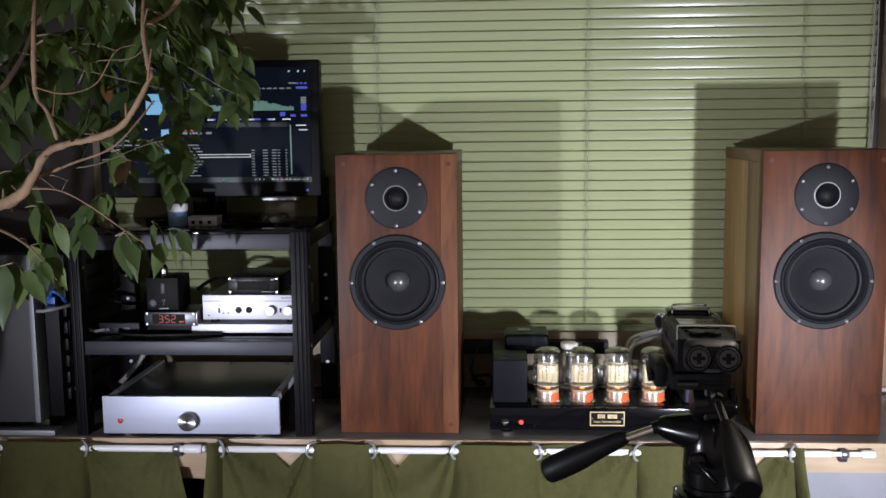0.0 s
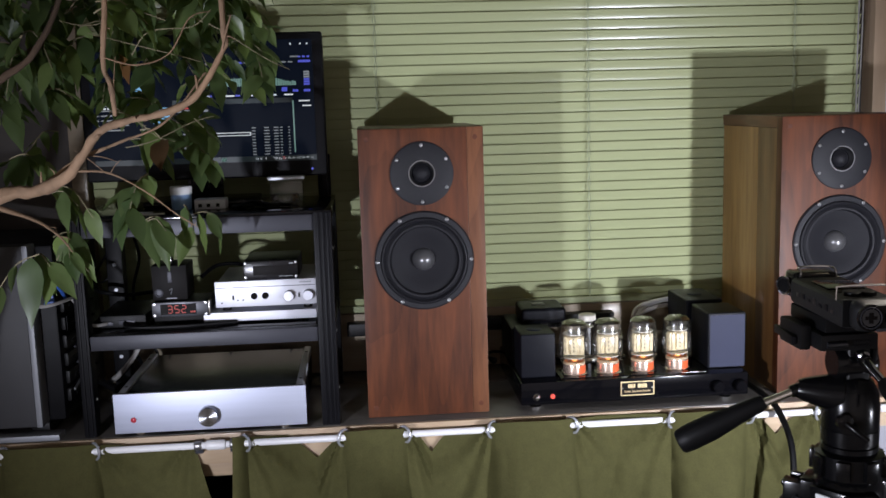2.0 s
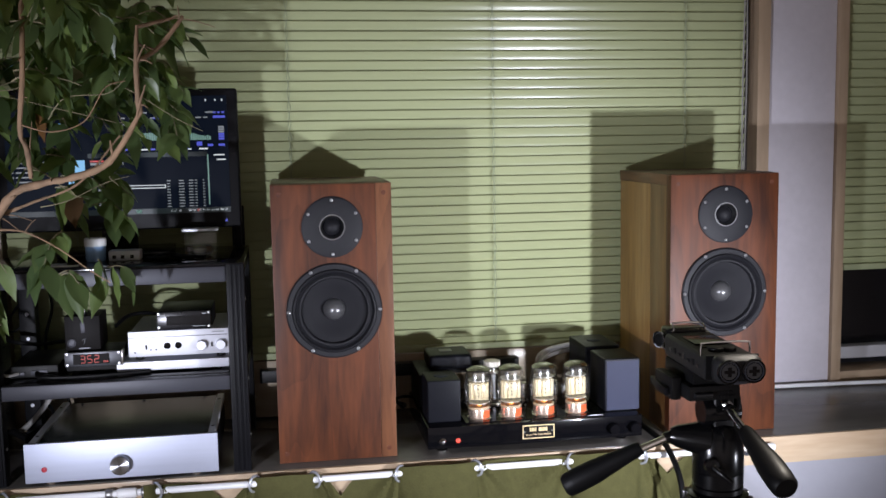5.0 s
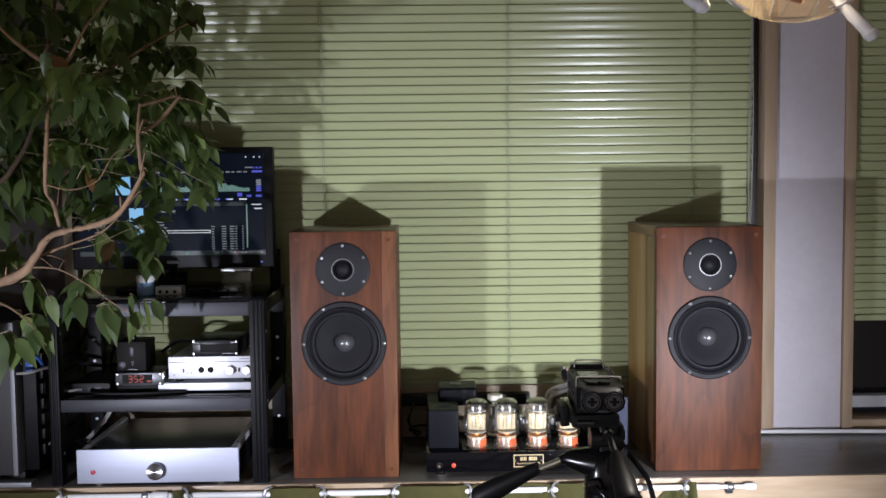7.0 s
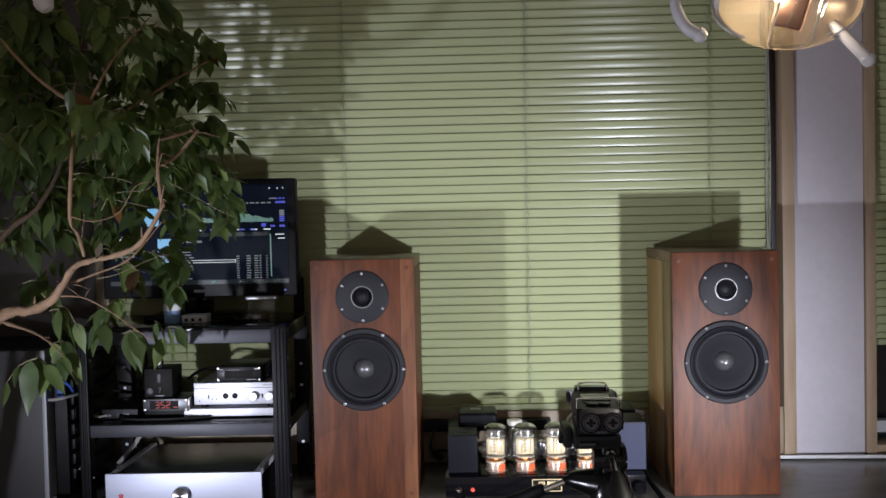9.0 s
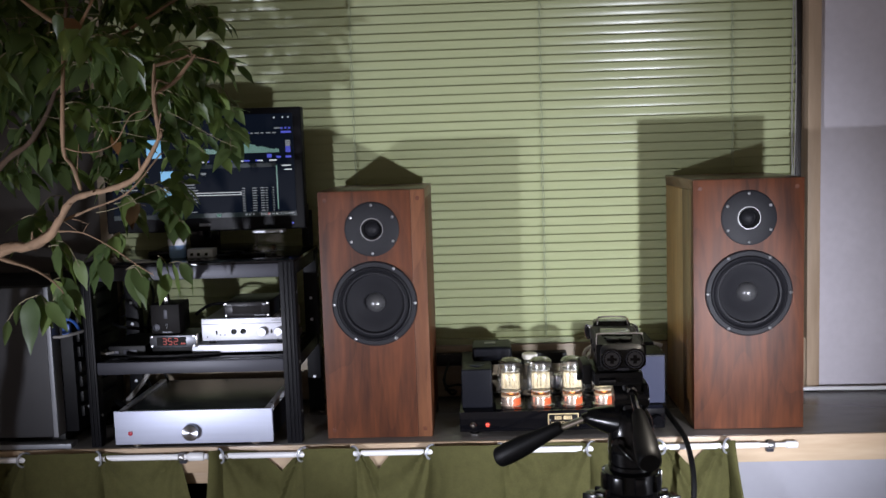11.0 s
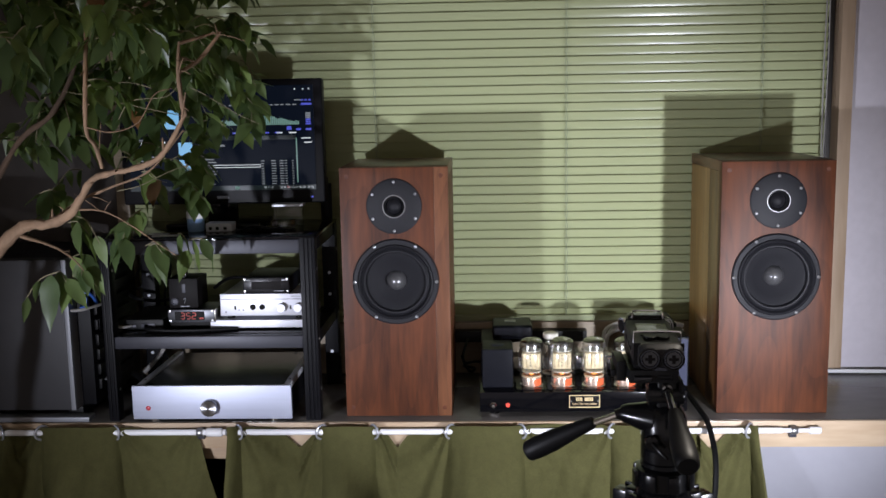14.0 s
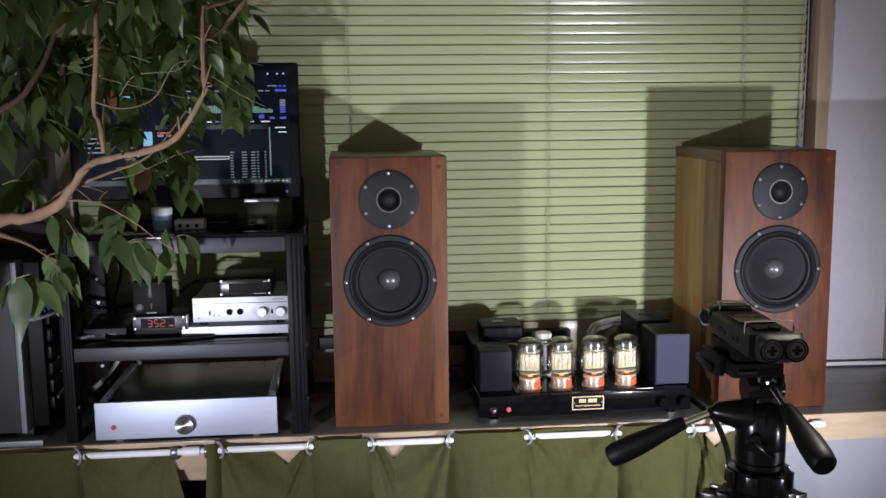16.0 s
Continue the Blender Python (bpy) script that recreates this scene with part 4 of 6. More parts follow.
for r in range(10):
    v = 0.715 + r * 0.0245
    for c, w in ((0.71, 0.018), (0.765, 0.026), (0.81, 0.022), (0.838, 0.012), (0.875, 0.010)):
        ui("", c, c + w * rnd.uniform(0.8, 1.0), v, v + 0.008, "", bm)
    if r > 2:
        ui("", 0.40, 0.40 + rnd.uniform(0.02, 0.06), v, v + 0.008, "", bm)
for u in (0.37, 0.41, 0.44, 0.49):
    ui("", u, u + 0.028, 0.555, 0.575, "", bm)
for r in range(9):
    ui("", 0.40, 0.40 + rnd.uniform(0.03, 0.075), 0.665 + r * 0.0285, 0.675 + r * 0.0285, "", bm)
for r in range(6):
    ui("", 0.02, 0.03, 0.50 + r * 0.04, 0.512 + r * 0.04, "", bm)
    ui("", 0.04, 0.04 + rnd.uniform(0.05, 0.13), 0.50 + r * 0.04, 0.511 + r * 0.04, "", bm)
u = 0.42
while u < 0.90:
    w = rnd.uniform(0.012, 0.035)
    ui("", u, u + w, 0.178, 0.189, "", bm)
    u += w + rnd.uniform(0.008, 0.02)
ui("", 0.60, 0.635, 0.135, 0.146, "", bm)
ui("", 0.90, 0.945, 0.135, 0.146, "", bm)
ui("", 0.52, 0.56, 0.235, 0.245, "", bm)
tagged(part("small_text", bm, "ui_grey", scn, "unreadable rows of small text"), kind="stuff")
for u, w in ((0.51, 0.03), (0.565, 0.035), (0.645, 0.02), (0.72, 0.04), (0.79, 0.03)):
    ui("button", u, u + w, 0.442, 0.456, "ui_blue")
for u in (0.935, 0.955, 0.975):
    ui("button", u, u + 0.012, 0.135, 0.15, "ui_blue")
bm = bmesh.new()
for k in range(14):
    u = 0.70 + k * 0.021
    if rnd.random() < 0.85:
        ui("", u, u + rnd.uniform(0.006, 0.016), 0.968, 0.984, "", bm)
for u in (0.90, 0.945, 0.975):
    ui("", u, u + 0.006, 0.03, 0.045, "", bm)
for u, w in ((0.58, 0.04), (0.70, 0.03), (0.80, 0.03), (0.865, 0.04), (0.50, 0.03), (0.62, 0.02), (0.93, 0.05), (0.945, 0.04)):
    ui("", u, u + w, 0.445 if u < 0.92 else 0.50 + 0.04 * (u > 0.94), 0.457 if u < 0.92 else 0.51 + 0.04 * (u > 0.94), "", bm)
for k in range(9):
    u = 0.03 + k * 0.02
    ui("", u, u + rnd.uniform(0.005, 0.015), 0.52, 0.535, "", bm)
tagged(part("small_text", bm, "ui_white", scn, "bright unreadable captions"), kind="stuff")
part("logo_bar", box(-0.572, -0.548, MY + 0.0028, MY + 0.0038, 1.260, 1.266), "pc_silver", mo, "pale maker's mark")
part("power_light", rod((-0.368, MY + 0.0045, 1.262), (-0.368, MY + 0.003, 1.262), 0.0022, n=12), "ui_blue", mo, "small blue power light")
part("stand_neck", box(-0.60, -0.535, MY + 0.020, MY + 0.034, 1.208, 1.30, 0.004), "black_gloss", mo)
part("stand_foot", box(-0.665, -0.47, 1.80, 1.94, 1.2052, 1.215, 0.004), "black_gloss", mo)
bk = thing("black_stand", (-0.33, 1.90, 1.205), "narrow black metal stand beside the monitor", "stand")
part("post", box(-0.357, -0.343, 1.915, 1.93, 1.2052, 1.30, 0.002), "black_metal", bk)
part("back_plate", box(-0.362, -0.338, 1.932, 1.940, 1.2052, 1.285, 0.002), "black_metal", bk)

# small things on the top board
TZ = 1.2052
jr = thing("jar", (-0.59, 1.765, TZ), "small clear jar with white lid and blue filling", "jar")
part("glass_body", lathe([(0.016, TZ + 0.0002), (0.0172, TZ + 0.003), (0.0172, TZ + 0.026), (0.0165, TZ + 0.028)], (-0.59, 1.765, 0), "z", 28), "jar_blue", jr, "blue translucent body")
part("lid", lathe([(0.0182, TZ + 0.0262), (0.0186, TZ + 0.028), (0.0186, TZ + 0.038), (0.0175, TZ + 0.040), (0, TZ + 0.040)], (-0.59, 1.765, 0), "z", 28), "white_plastic", jr, "white screw lid")
bx = thing("metal_box", (-0.54, 1.765, TZ), "small silver connector box", "box")
part("case", box(-0.566, -0.513, 1.748, 1.785, TZ + 0.0002, TZ + 0.017, 0.0015), "alu", bx)
for x in (-0.556, -0.542, -0.526):
    part("socket", box(x - 0.003, x + 0.003, 1.7465, 1.7482, TZ + 0.004, TZ + 0.010), "black_plastic", bx)
pp = thing("paper_slips", (-0.63, 1.70, TZ), "loose white paper slips lying flat", "paper")
part("slip", spin(box(-0.655, -0.605, 1.685, 1.70, TZ + 0.0002, TZ + 0.0016), about((-0.63, 1.69, TZ), rz=8)), "white_plastic", pp)
part("slip", spin(box(-0.67, -0.63, 1.70, 1.715, TZ + 0.0018, TZ + 0.003), about((-0.65, 1.70, TZ), rz=-12)), "alu", pp)
gl = thing("glass_dish", (-0.415, 1.80, TZ), "clear glass stand with a blue-grey glass bowl", "glass dish")
part("bowl", lathe([(0.020, TZ + 0.0003), (0.026, TZ + 0.004), (0.027, TZ + 0.012), (0.024, TZ + 0.018), (0.0225, TZ + 0.017), (0.024, TZ + 0.011), (0.020, TZ + 0.004), (0, TZ + 0.003)], (-0.415, 1.79, 0), "z", 32), "glass", gl)
part("block", box(-0.445, -0.385, 1.83, 1.86, TZ + 0.0002, TZ + 0.040, 0.004), "glass", gl)
part("top_plate", box(-0.448, -0.382, 1.828, 1.862, TZ + 0.0402, TZ + 0.046, 0.002), "alu", gl)
co = thing("cable_bundle", (-0.47, 1.74, TZ), "dark tangle of short cables on the rack", "cables")
part("strand", sweep([(-0.50, 1.74, TZ + 0.004), (-0.48, 1.72, TZ + 0.005), (-0.46, 1.75, TZ + 0.006), (-0.44, 1.73, TZ + 0.005), (-0.42, 1.75, TZ + 0.004)], 0.0035, 8), "rubber", co)
part("strand", sweep([(-0.49, 1.76, TZ + 0.004), (-0.46, 1.735, TZ + 0.0115), (-0.44, 1.76, TZ + 0.004), (-0.40, 1.735, TZ + 0.004)], 0.003, 8), "rubber", co)

# ---- computer tower and clutter beside the rack ----
pc = thing("computer_tower", (-0.93, 1.80, TOP), "large grey computer tower with silver edge", "computer")
part("side_panel", box(-1.12, -0.832, 1.664, 1.70, TOP + 0.022, 1.165, 0.004), "pc_panel", pc, "dark grey panel")
part("edge_trim", box(-0.8318, -0.822, 1.662, 1.700, TOP + 0.022, 1.165, 0.002), "pc_silver", pc, "bright silver edge")
part("body", box(-1.12, -0.795, 1.7005, 1.96, TOP + 0.022, 1.16, 0.004), "black_metal", pc)
for k in range(9):
    z = TOP + 0.05 + k * 0.031
    part("drive_slot", box(-0.7948, -0.7875, 1.715, 1.90, z, z + 0.022, 0.002), "black_plastic", pc)
    part("slot_tab", box(-0.7875, -0.7855, 1.74, 1.77, z + 0.006, z + 0.010), "black_rail" if k == 4 else "black_metal", pc)
for z, y in ((0.905, 1.73), (0.945, 1.76), (0.958, 1.80), (0.975, 1.75)):
    part("bay_lever", spin(rod((-0.786, y, z), (-0.786, y + 0.05, z + 0.006), 0.0022, n=10), about((-0.786, y, z), rx=3)), "pc_silver" if z < 0.91 else "black_rail", pc, "small metal bay lever")
part("bay_plate", box(-0.7876, -0.7856, 1.72, 1.79, 1.010, 1.036, 0.001), "black_metal", pc)
part("card_edge", box(-0.7858, -0.7846, 1.765, 1.772, 1.010, 1.036), "grey_cable", pc)
for x in (-1.08, -0.85):
    part("foot", box(x, x + 0.03, 1.69, 1.94, TOP + 0.0005, TOP + 0.0225, 0.002), "black_plastic", pc)
nb = thing("notebook", (-0.90, 1.68, TOP), "flat pale grey folder lying at the shelf edge", "folder")
part("cover", box(-1.0, -0.795, 1.656, 1.688, TOP + 0.0005, TOP + 0.010, 0.001), "pc_silver", nb)
bp = thing("blue_plug", (-0.79, 1.72, 1.165), "bright blue network plug on the tower", "plug")
part("body", box(-0.812, -0.796, 1.69, 1.70, 1.060, 1.085, 0.002), "blue_plastic", bp)
part("lead", sweep([(-0.806, 1.690, 1.082), (-0.796, 1.682, 1.096), (-0.784, 1.688, 1.088), (-0.780, 1.70, 1.070)], 0.0030, 8), "blue_plastic", bp)
cable("cable", [(-0.815, 1.658, 1.065), (-0.80, 1.655, 1.066), (-0.785, 1.66, 1.068), (-0.77, 1.69, 1.070), (-0.765, 1.72, 1.072)], 0.003, "grey_cable", "short pale cable plugged into the tower")

# ---- tube amplifier ----
ta = thing("tube_amplifier", (0.186, 1.81, TOP), "black valve amplifier with four glowing glass tubes", "amplifier")
CH0, CH1 = 0.849, 0.889
chs = part("chassis", box(-0.017, 0.388, 1.676, 1.945, CH0, CH1, 0.002), "black_gloss", ta, "glossy black chassis")
for x in (0.012, 0.355):
    for y in (1.70, 1.92):
        part("foot", lathe([(0.010, TOP + 0.0002), (0.0105, TOP + 0.003), (0.008, TOP + 0.006), (0.0095, CH0)], (x, y, 0), "z", 24), "chrome", ta, "turned chrome foot")


def transformer(x0, x1, y0, y1, z1, lid, label):
    t = part("transformer", box(x0, x1, y0, y1, CH1, z1, 0.004, seg=3), "tr_black", ta, label)
    if lid == "disc":
        part("cap_screw", lathe([(0.014, z1 - 0.001), (0.014, z1 + 0.001), (0.012, z1 + 0.0016), (0, z1 + 0.0016)], ((x0 + x1) / 2, (y0 + y1) / 2, 0), "z", 28), "tr_face", t)
    if lid == "plate":
        part("face_plate", box(x0 + 0.004, x1 - 0.003, y0 - 0.0012, y0 - 0.0002, CH1 + 0.003, z1 - 0.004), "tr_face", t, "satin blue-grey face plate")
    return t


transformer(-0.012, 0.050, 1.706, 1.785, 0.968, "disc", "black transformer can")
transformer(-0.014, 0.048, 1.800, 1.93, 0.958, "", "black transformer can")
transformer(0.326, 0.396, 1.709, 1.80, 0.990, "plate", "tall black transformer with satin face")
transformer(0.322, 0.392, 1.815, 1.93, 0.993, "disc", "tall black transformer can")
bell = part("transformer", box(0.010, 0.094, 1.825, 1.910, 0.9585, 0.988, 0.008, seg=4), "tr_black", ta, "black transformer bell cover")
part("badge", box(0.036, 0.060, 1.86, 1.88, 0.9882, 0.9892), "pc_silver", bell)


def power_tube(x, y, turn):
    z = CH1
    R, H = 1.16, 0.95      # glass radius and height against the plain pattern
    body = part("tube", lathe([(r * R, z + (h - z) * H) for r, h in ((0.0165, z + 0.019), (0.0205, z + 0.0235), (0.0232, z + 0.032), (0.0236, z + 0.050), (0.0236, z + 0.066), (0.0225, z + 0.074), (0.0212, z + 0.079), (0.0210, z + 0.088), (0.0195, z + 0.096), (0.0140, z + 0.1015), (0.006, z + 0.1035), (0, z + 0.104))], (x, y, 0), "z", 36), "tube_glass", ta, "clear glass power tube")
    part("base", lathe([(0.0, z + 0.019), (0.0192, z + 0.019), (0.0197, z + 0.016), (0.0197, z + 0.0), (0.0206, z)], (x, y, 0), "z", 32), "tube_metal", body, "bright coppery tube base")
    part("base_band", lathe([(0.0180, z + 0.0192), (0.0198, z + 0.019), (0.0190, z + 0.0225), (0.0170, z + 0.023)], (x, y, 0), "z", 32), "collar", body, "pale collar above the base")
    part("socket", torus((x, y, z + 0.0008), "z", 0.0222, 0.0016), "chrome", body, "bright socket ring")
    bm = bmesh.new()
    arc = [radians(-78 + 8 * i) for i in range(9)]
    lo = [bm.verts.new((x + 0.0201 * math.cos(a), y + 0.0201 * math.sin(a), z + 0.003)) for a in arc]
    hi = [bm.verts.new((x + 0.0201 * math.cos(a), y + 0.0201 * math.sin(a), z + 0.017)) for a in arc]
    for i in range(8):
        bm.faces.new((lo[i], lo[i + 1], hi[i + 1], hi[i]))
    bm.normal_update()
    bmesh.ops.solidify(bm, geom=bm.faces[:], thickness=0.0005)
    part("base_label", bm, "tube_base", body, "orange-red label on the base")
    m = about((x, y, z), rz=turn)
    bm = box(x - 0.0185, x + 0.0185, y - 0.0065, y + 0.0065, z + 0.034, z + 0.068, 0.004, seg=3)
    box(x - 0.006, x + 0.006, y - 0.0115, y + 0.0115, z + 0.036, z + 0.067, 0.002, bm=bm)
    for dx in (-0.0125, 0.0125):
        box(x + dx - 0.0016, x + dx + 0.0016, y - 0.0090, y + 0.0090, z + 0.036, z + 0.067, 0.0008, bm=bm)
    part("anode", spin(bm, m), "anode", body, "pale grey-gold anode plates")
    for dz in (0.030, 0.0725):
        part("mica_disc", rod((x, y, z + dz), (x, y, z + dz + 0.0012), 0.0195 if dz < 0.05 else 0.0190, n=24), "mica", body, "white mica disc")
    bm = bmesh.new()
    for dx in (-0.010, 0.0, 0.010):
        rod((x + dx, y - 0.003, z + 0.022), (x + dx, y - 0.003, z + 0.036), 0.0008, n=6, bm=bm)
        rod((x + dx, y - 0.003, z + 0.072), (x + dx, y - 0.003, z + 0.084), 0.0008, n=6, bm=bm)
    part("support_wires", bm, "screw", body)
    part("heater", rod((x, y - 0.004, z + 0.0235), (x, y - 0.004, z + 0.0295), 0.0045, n=14, cap=0.001), "heater", body, "orange glowing heater")
    bm = bmesh.new()
    for dz in (0.043, 0.050, 0.057, 0.064):
        rod((x, y - 0.0112, z + dz), (x, y - 0.0122, z + dz), 0.0012, n=8, bm=bm)
    part("anode_holes", spin(bm, m), "plate_black", body)
    part("getter_flash", lathe([(r * R, z + (h - z) * H) for r, h in ((0.0192, z + 0.0952), (0.0138, z + 0.1008), (0.006, z + 0.1028), (0, z + 0.1033))], (x, y, 0), "z", 32), "getter", body, "silver getter flash at the top")
    return body


for x, turn in ((0.087, -14), (0.148, -4), (0.2115, 4), (0.2745, 10)):
    power_tube(x, 1.725, turn)
for x, y, h, R in ((0.131, 1.812, 0.088, 0.0140), (0.190, 1.815, 0.054, 0.0115), (0.252, 1.815, 0.054, 0.0115)):
    st = part("small_tube", lathe([(R * 0.92, CH1), (R, CH1 + 0.006), (R, CH1 + h * 0.85), (R * 0.8, CH1 + h * 0.95), (0, CH1 + h)], (x, y, 0), "z", 24), "tube_glass", ta, "small clear signal tube")
    part("anode", box(x - 0.006, x + 0.006, y - 0.005, y + 0.005, CH1 + 0.010, CH1 + h * 0.7, 0.002), "pc_silver" if h > 0.08 else "black_rail", st)
    part("mica_disc", rod((x, y, CH1 + h * 0.72), (x, y, CH1 + h * 0.74), R * 0.85, n=18), "mica", st)
    part("tube_socket", lathe([(R * 1.25, CH1), (R * 1.25, CH1 + 0.004), (R * 0.9, CH1 + 0.005)], (x, y, 0), "z", 20), "mica" if h > 0.08 else "black_plastic", st)
    if h > 0.08:
        part("tube_cap", lathe([(R * 0.98, CH1 + h * 0.86), (R * 1.15, CH1 + h * 0.88), (R * 1.15, CH1 + h * 0.98), (R * 0.9, CH1 + h), (0, CH1 + h + 0.001)], (x, y, 0), "z", 24), "mica", st, "pale ceramic cap")
# dark slots round the tube sockets in the deck
for x in (0.087, 0.148, 0.2115, 0.2745):
    for k in range(4):
        a = radians(45 + 90 * k)
        part("vent_slot", spin(box(x + 0.0245, x + 0.0295, 1.7225, 1.7275, CH1 + 0.0016, CH1 + 0.0021, 0.0002), about((x, 1.725, 0), rz=45 + 90 * k)), "plate_black", ta)
part("deck_plate", box(0.056, 0.318, 1.690, 1.80, CH1 + 0.0002, CH1 + 0.0015), "black_gloss", ta, "glossy black deck plate")
np_ = part("nameplate", box(0.158, 0.218, 1.6742, 1.6758, 0.858, 0.8835, 0.0004), "plate_black", ta, "black nameplate with brass border")
bm = box(0.158, 0.218, 1.6732, 1.6741, 0.8818, 0.8835)
box(0.158, 0.218, 1.6732, 1.6741, 0.858, 0.8597, bm=bm)
box(0.158, 0.1596, 1.6732, 1.6741, 0.8597, 0.8818, bm=bm)
box(0.2164, 0.218, 1.6732, 1.6741, 0.8597, 0.8818, bm=bm)
part("plate_border", bm, "brass_line", np_)
bm = bmesh.new()
for k, w in enumerate((3.0, 3.0, 3.0, 2.6, 0, 4.0, 3.2, 3.0, 3.0, 3.0)):
    if w:
        box(0.1715 + k * 0.0034, 0.1715 + k * 0.0034 + w * 0.0008, 1.6733, 1.6741, 0.8715, 0.8785, bm=bm)
part("maker_bars", bm, "brass_line", np_, "brass maker's marks")


def lettering(name, text, place, size, mat, parent, wide=None):
    cu = bpy.data.curves.new(name, "FONT")
    cu.body, cu.size, cu.align_x, cu.align_y, cu.extrude = text, size, "CENTER", "CENTER", 0.0002
    tmp = bpy.data.objects.new(name, cu)
    scene.collection.objects.link(tmp)
    me = bpy.data.meshes.new_from_object(tmp.evaluated_get(bpy.context.evaluated_depsgraph_get()))
    bpy.data.objects.remove(tmp)
    bm = bmesh.new()
    bm.from_mesh(me)
    if wide:
        xs = [v.co.x for v in bm.verts]
        f = wide / (max(xs) - min(xs))
        bmesh.ops.scale(bm, vec=(f, 1, 1), verts=bm.verts)
    bmesh.ops.transform(bm, matrix=pose(*place, 90, 0, 0), verts=bm.verts)
    return part(name, bm, mat, parent)


lettering("lettering", "Vacuum Tube Power Amplifier", (0.188, 1.6739, 0.8655), 0.0062, "brass_line", np_, 0.048)
for x in (0.1618, 0.2142):
    part("screw", lathe([(0.0014, 0), (0.001, 0.0008), (0, 0.001)], (x, 1.6742, 0.871), "-y", 10), "screw", np_)
part("power_switch", lathe([(0.0062, 0), (0.0062, 0.003), (0.0045, 0.0045), (0.003, 0.010), (0, 0.011)], (0.0095, 1.676, 0.8635), "-y", 24), "chrome", ta, "chrome toggle switch")
part("pilot_light", lathe([(0.0042, 0), (0.0042, 0.003), (0.0028, 0.0042), (0, 0.0046)], (0.038, 1.676, 0.8635), "-y", 24), "red_led", ta, "lit red pilot lamp")
for x in (0.332, 0.372):
    part("knob", lathe([(0.0105, 0), (0.0105, 0.012), (0.009, 0.014), (0, 0.014)], (x, 1.676, 0.868), "-y", 28), "black_gloss", ta, "black knob")

# power strip and cables behind the amplifier
ps = thing("power_strip", (0.07, 1.975, 0.918), "black power strip fixed below the blind", "power strip")
part("body", box(-0.32, 0.222, 1.962, 1.9895, 0.918, 0.944, 0.003), "black_plastic", ps)
cable("cable", [(-0.045, 1.95, 0.93), (-0.055, 1.90, 0.90), (-0.04, 1.88, 0.875), (-0.03, 1.92, 0.87), (-0.055, 1.96, 0.865)], 0.003, "rubber", "black cable looping behind the tube amplifier", "cables behind the amplifier")
cable("cable", [(-0.06, 1.97, 0.885), (-0.05, 1.93, 0.880), (-0.03, 1.948, 0.878), (-0.012, 1.95, 0.876)], 0.0028, "rubber", "black speaker cable behind the amplifier", "cables behind the amplifier")
cable("cable", [(0.42, 1.975, 0.950), (0.37, 1.972, 0.957), (0.31, 1.975, 0.953), (0.27, 1.974, 0.93), (0.25, 1.97, TOP + 0.004)], 0.0045, "grey_cable", "pale grey cable bunched behind the amplifier", "cables behind the amplifier")
for k, (dy, dz) in enumerate(((-0.004, 0.006), (-0.008, -0.004), (-0.012, 0.010))):
    cable("cable", [(0.435, 1.972 + dy, 0.945 + dz), (0.375, 1.968 + dy, 0.958 + dz), (0.315, 1.970 + dy, 0.956 + dz), (0.275 - 0.006 * k, 1.968 + dy, 0.938 + dz), (0.262, 1.962 + dy, 0.90), (0.255 + 0.01 * k, 1.955 + dy, TOP + 0.004)], 0.0042, "rod_white", "pale cable bunched behind the amplifier", "cables behind the amplifier")
cable("cable", [(0.392, 1.93, 0.87), (0.405, 1.85, 0.862), (0.412, 1.75, 0.850), (0.415, 1.68, 0.847), (0.418, 1.622, 0.838), (0.418, 1.560, 0.79), (0.410, 1.536, 0.70), (0.395, 1.532, 0.55), (0.38, 1.53, 0.30), (0.37, 1.53, 0.008), (0.30, 1.4, 0.006)], 0.0055, "rubber", "thick black cable hanging over the shelf edge")
cable("cable", [(0.66, 1.975, TOP + 0.006), (0.80, 1.972, TOP + 0.006), (0.95, 1.965, TOP + 0.006), (1.15, 1.955, TOP + 0.006), (1.6, 1.95, TOP + 0.006)], 0.0045, "rod_white", "white cable lying along the back of the shelf")

# ---- tripod with recorder ----
TX, TY = 0.217, 0.985
tp = thing("tripod", (TX, TY, 0.0), "black video tripod with two pan handles", "tripod")
part("column", rod((TX, TY, 0.35), (TX, TY, 1.0), 0.014), "tri_plastic", tp)
hub = part("shoulder", lathe([(0.020, 0.900), (0.024, 0.905), (0.026, 0.935), (0.034, 0.944), (0.036, 0.952), (0.036, 0.968), (0.031, 0.977), (0.026, 0.981)], (TX, TY, 0), "z", 36), "tri_plastic", tp, "black tripod shoulder")
part("maker_plate", spin(box(TX - 0.021, TX + 0.021, TY - 0.0405, TY - 0.0335, 0.948, 0.972, 0.003), about((TX, TY, 0), rz=-54)), "tri_plastic", hub)
part("maker_bar", spin(box(TX - 0.013, TX + 0.010, TY - 0.0420, TY - 0.0404, 0.959, 0.9655), about((TX, TY, 0), rz=-54)), "rod_white", hub, "pale maker's mark")
part("maker_bar", spin(box(TX - 0.013, TX + 0.008, TY - 0.0420, TY - 0.0404, 0.9545, 0.9562), about((TX, TY, 0), rz=-54)), "black_rail", hub)
bm = lathe([(0.024, 0.978), (0.034, 0.981), (0.034, 1.004), (0.024, 1.007)], (TX, TY, 0), "z", 40)
lk = part("locking_ring", bm, "tri_plastic", tp, "black locking ring")
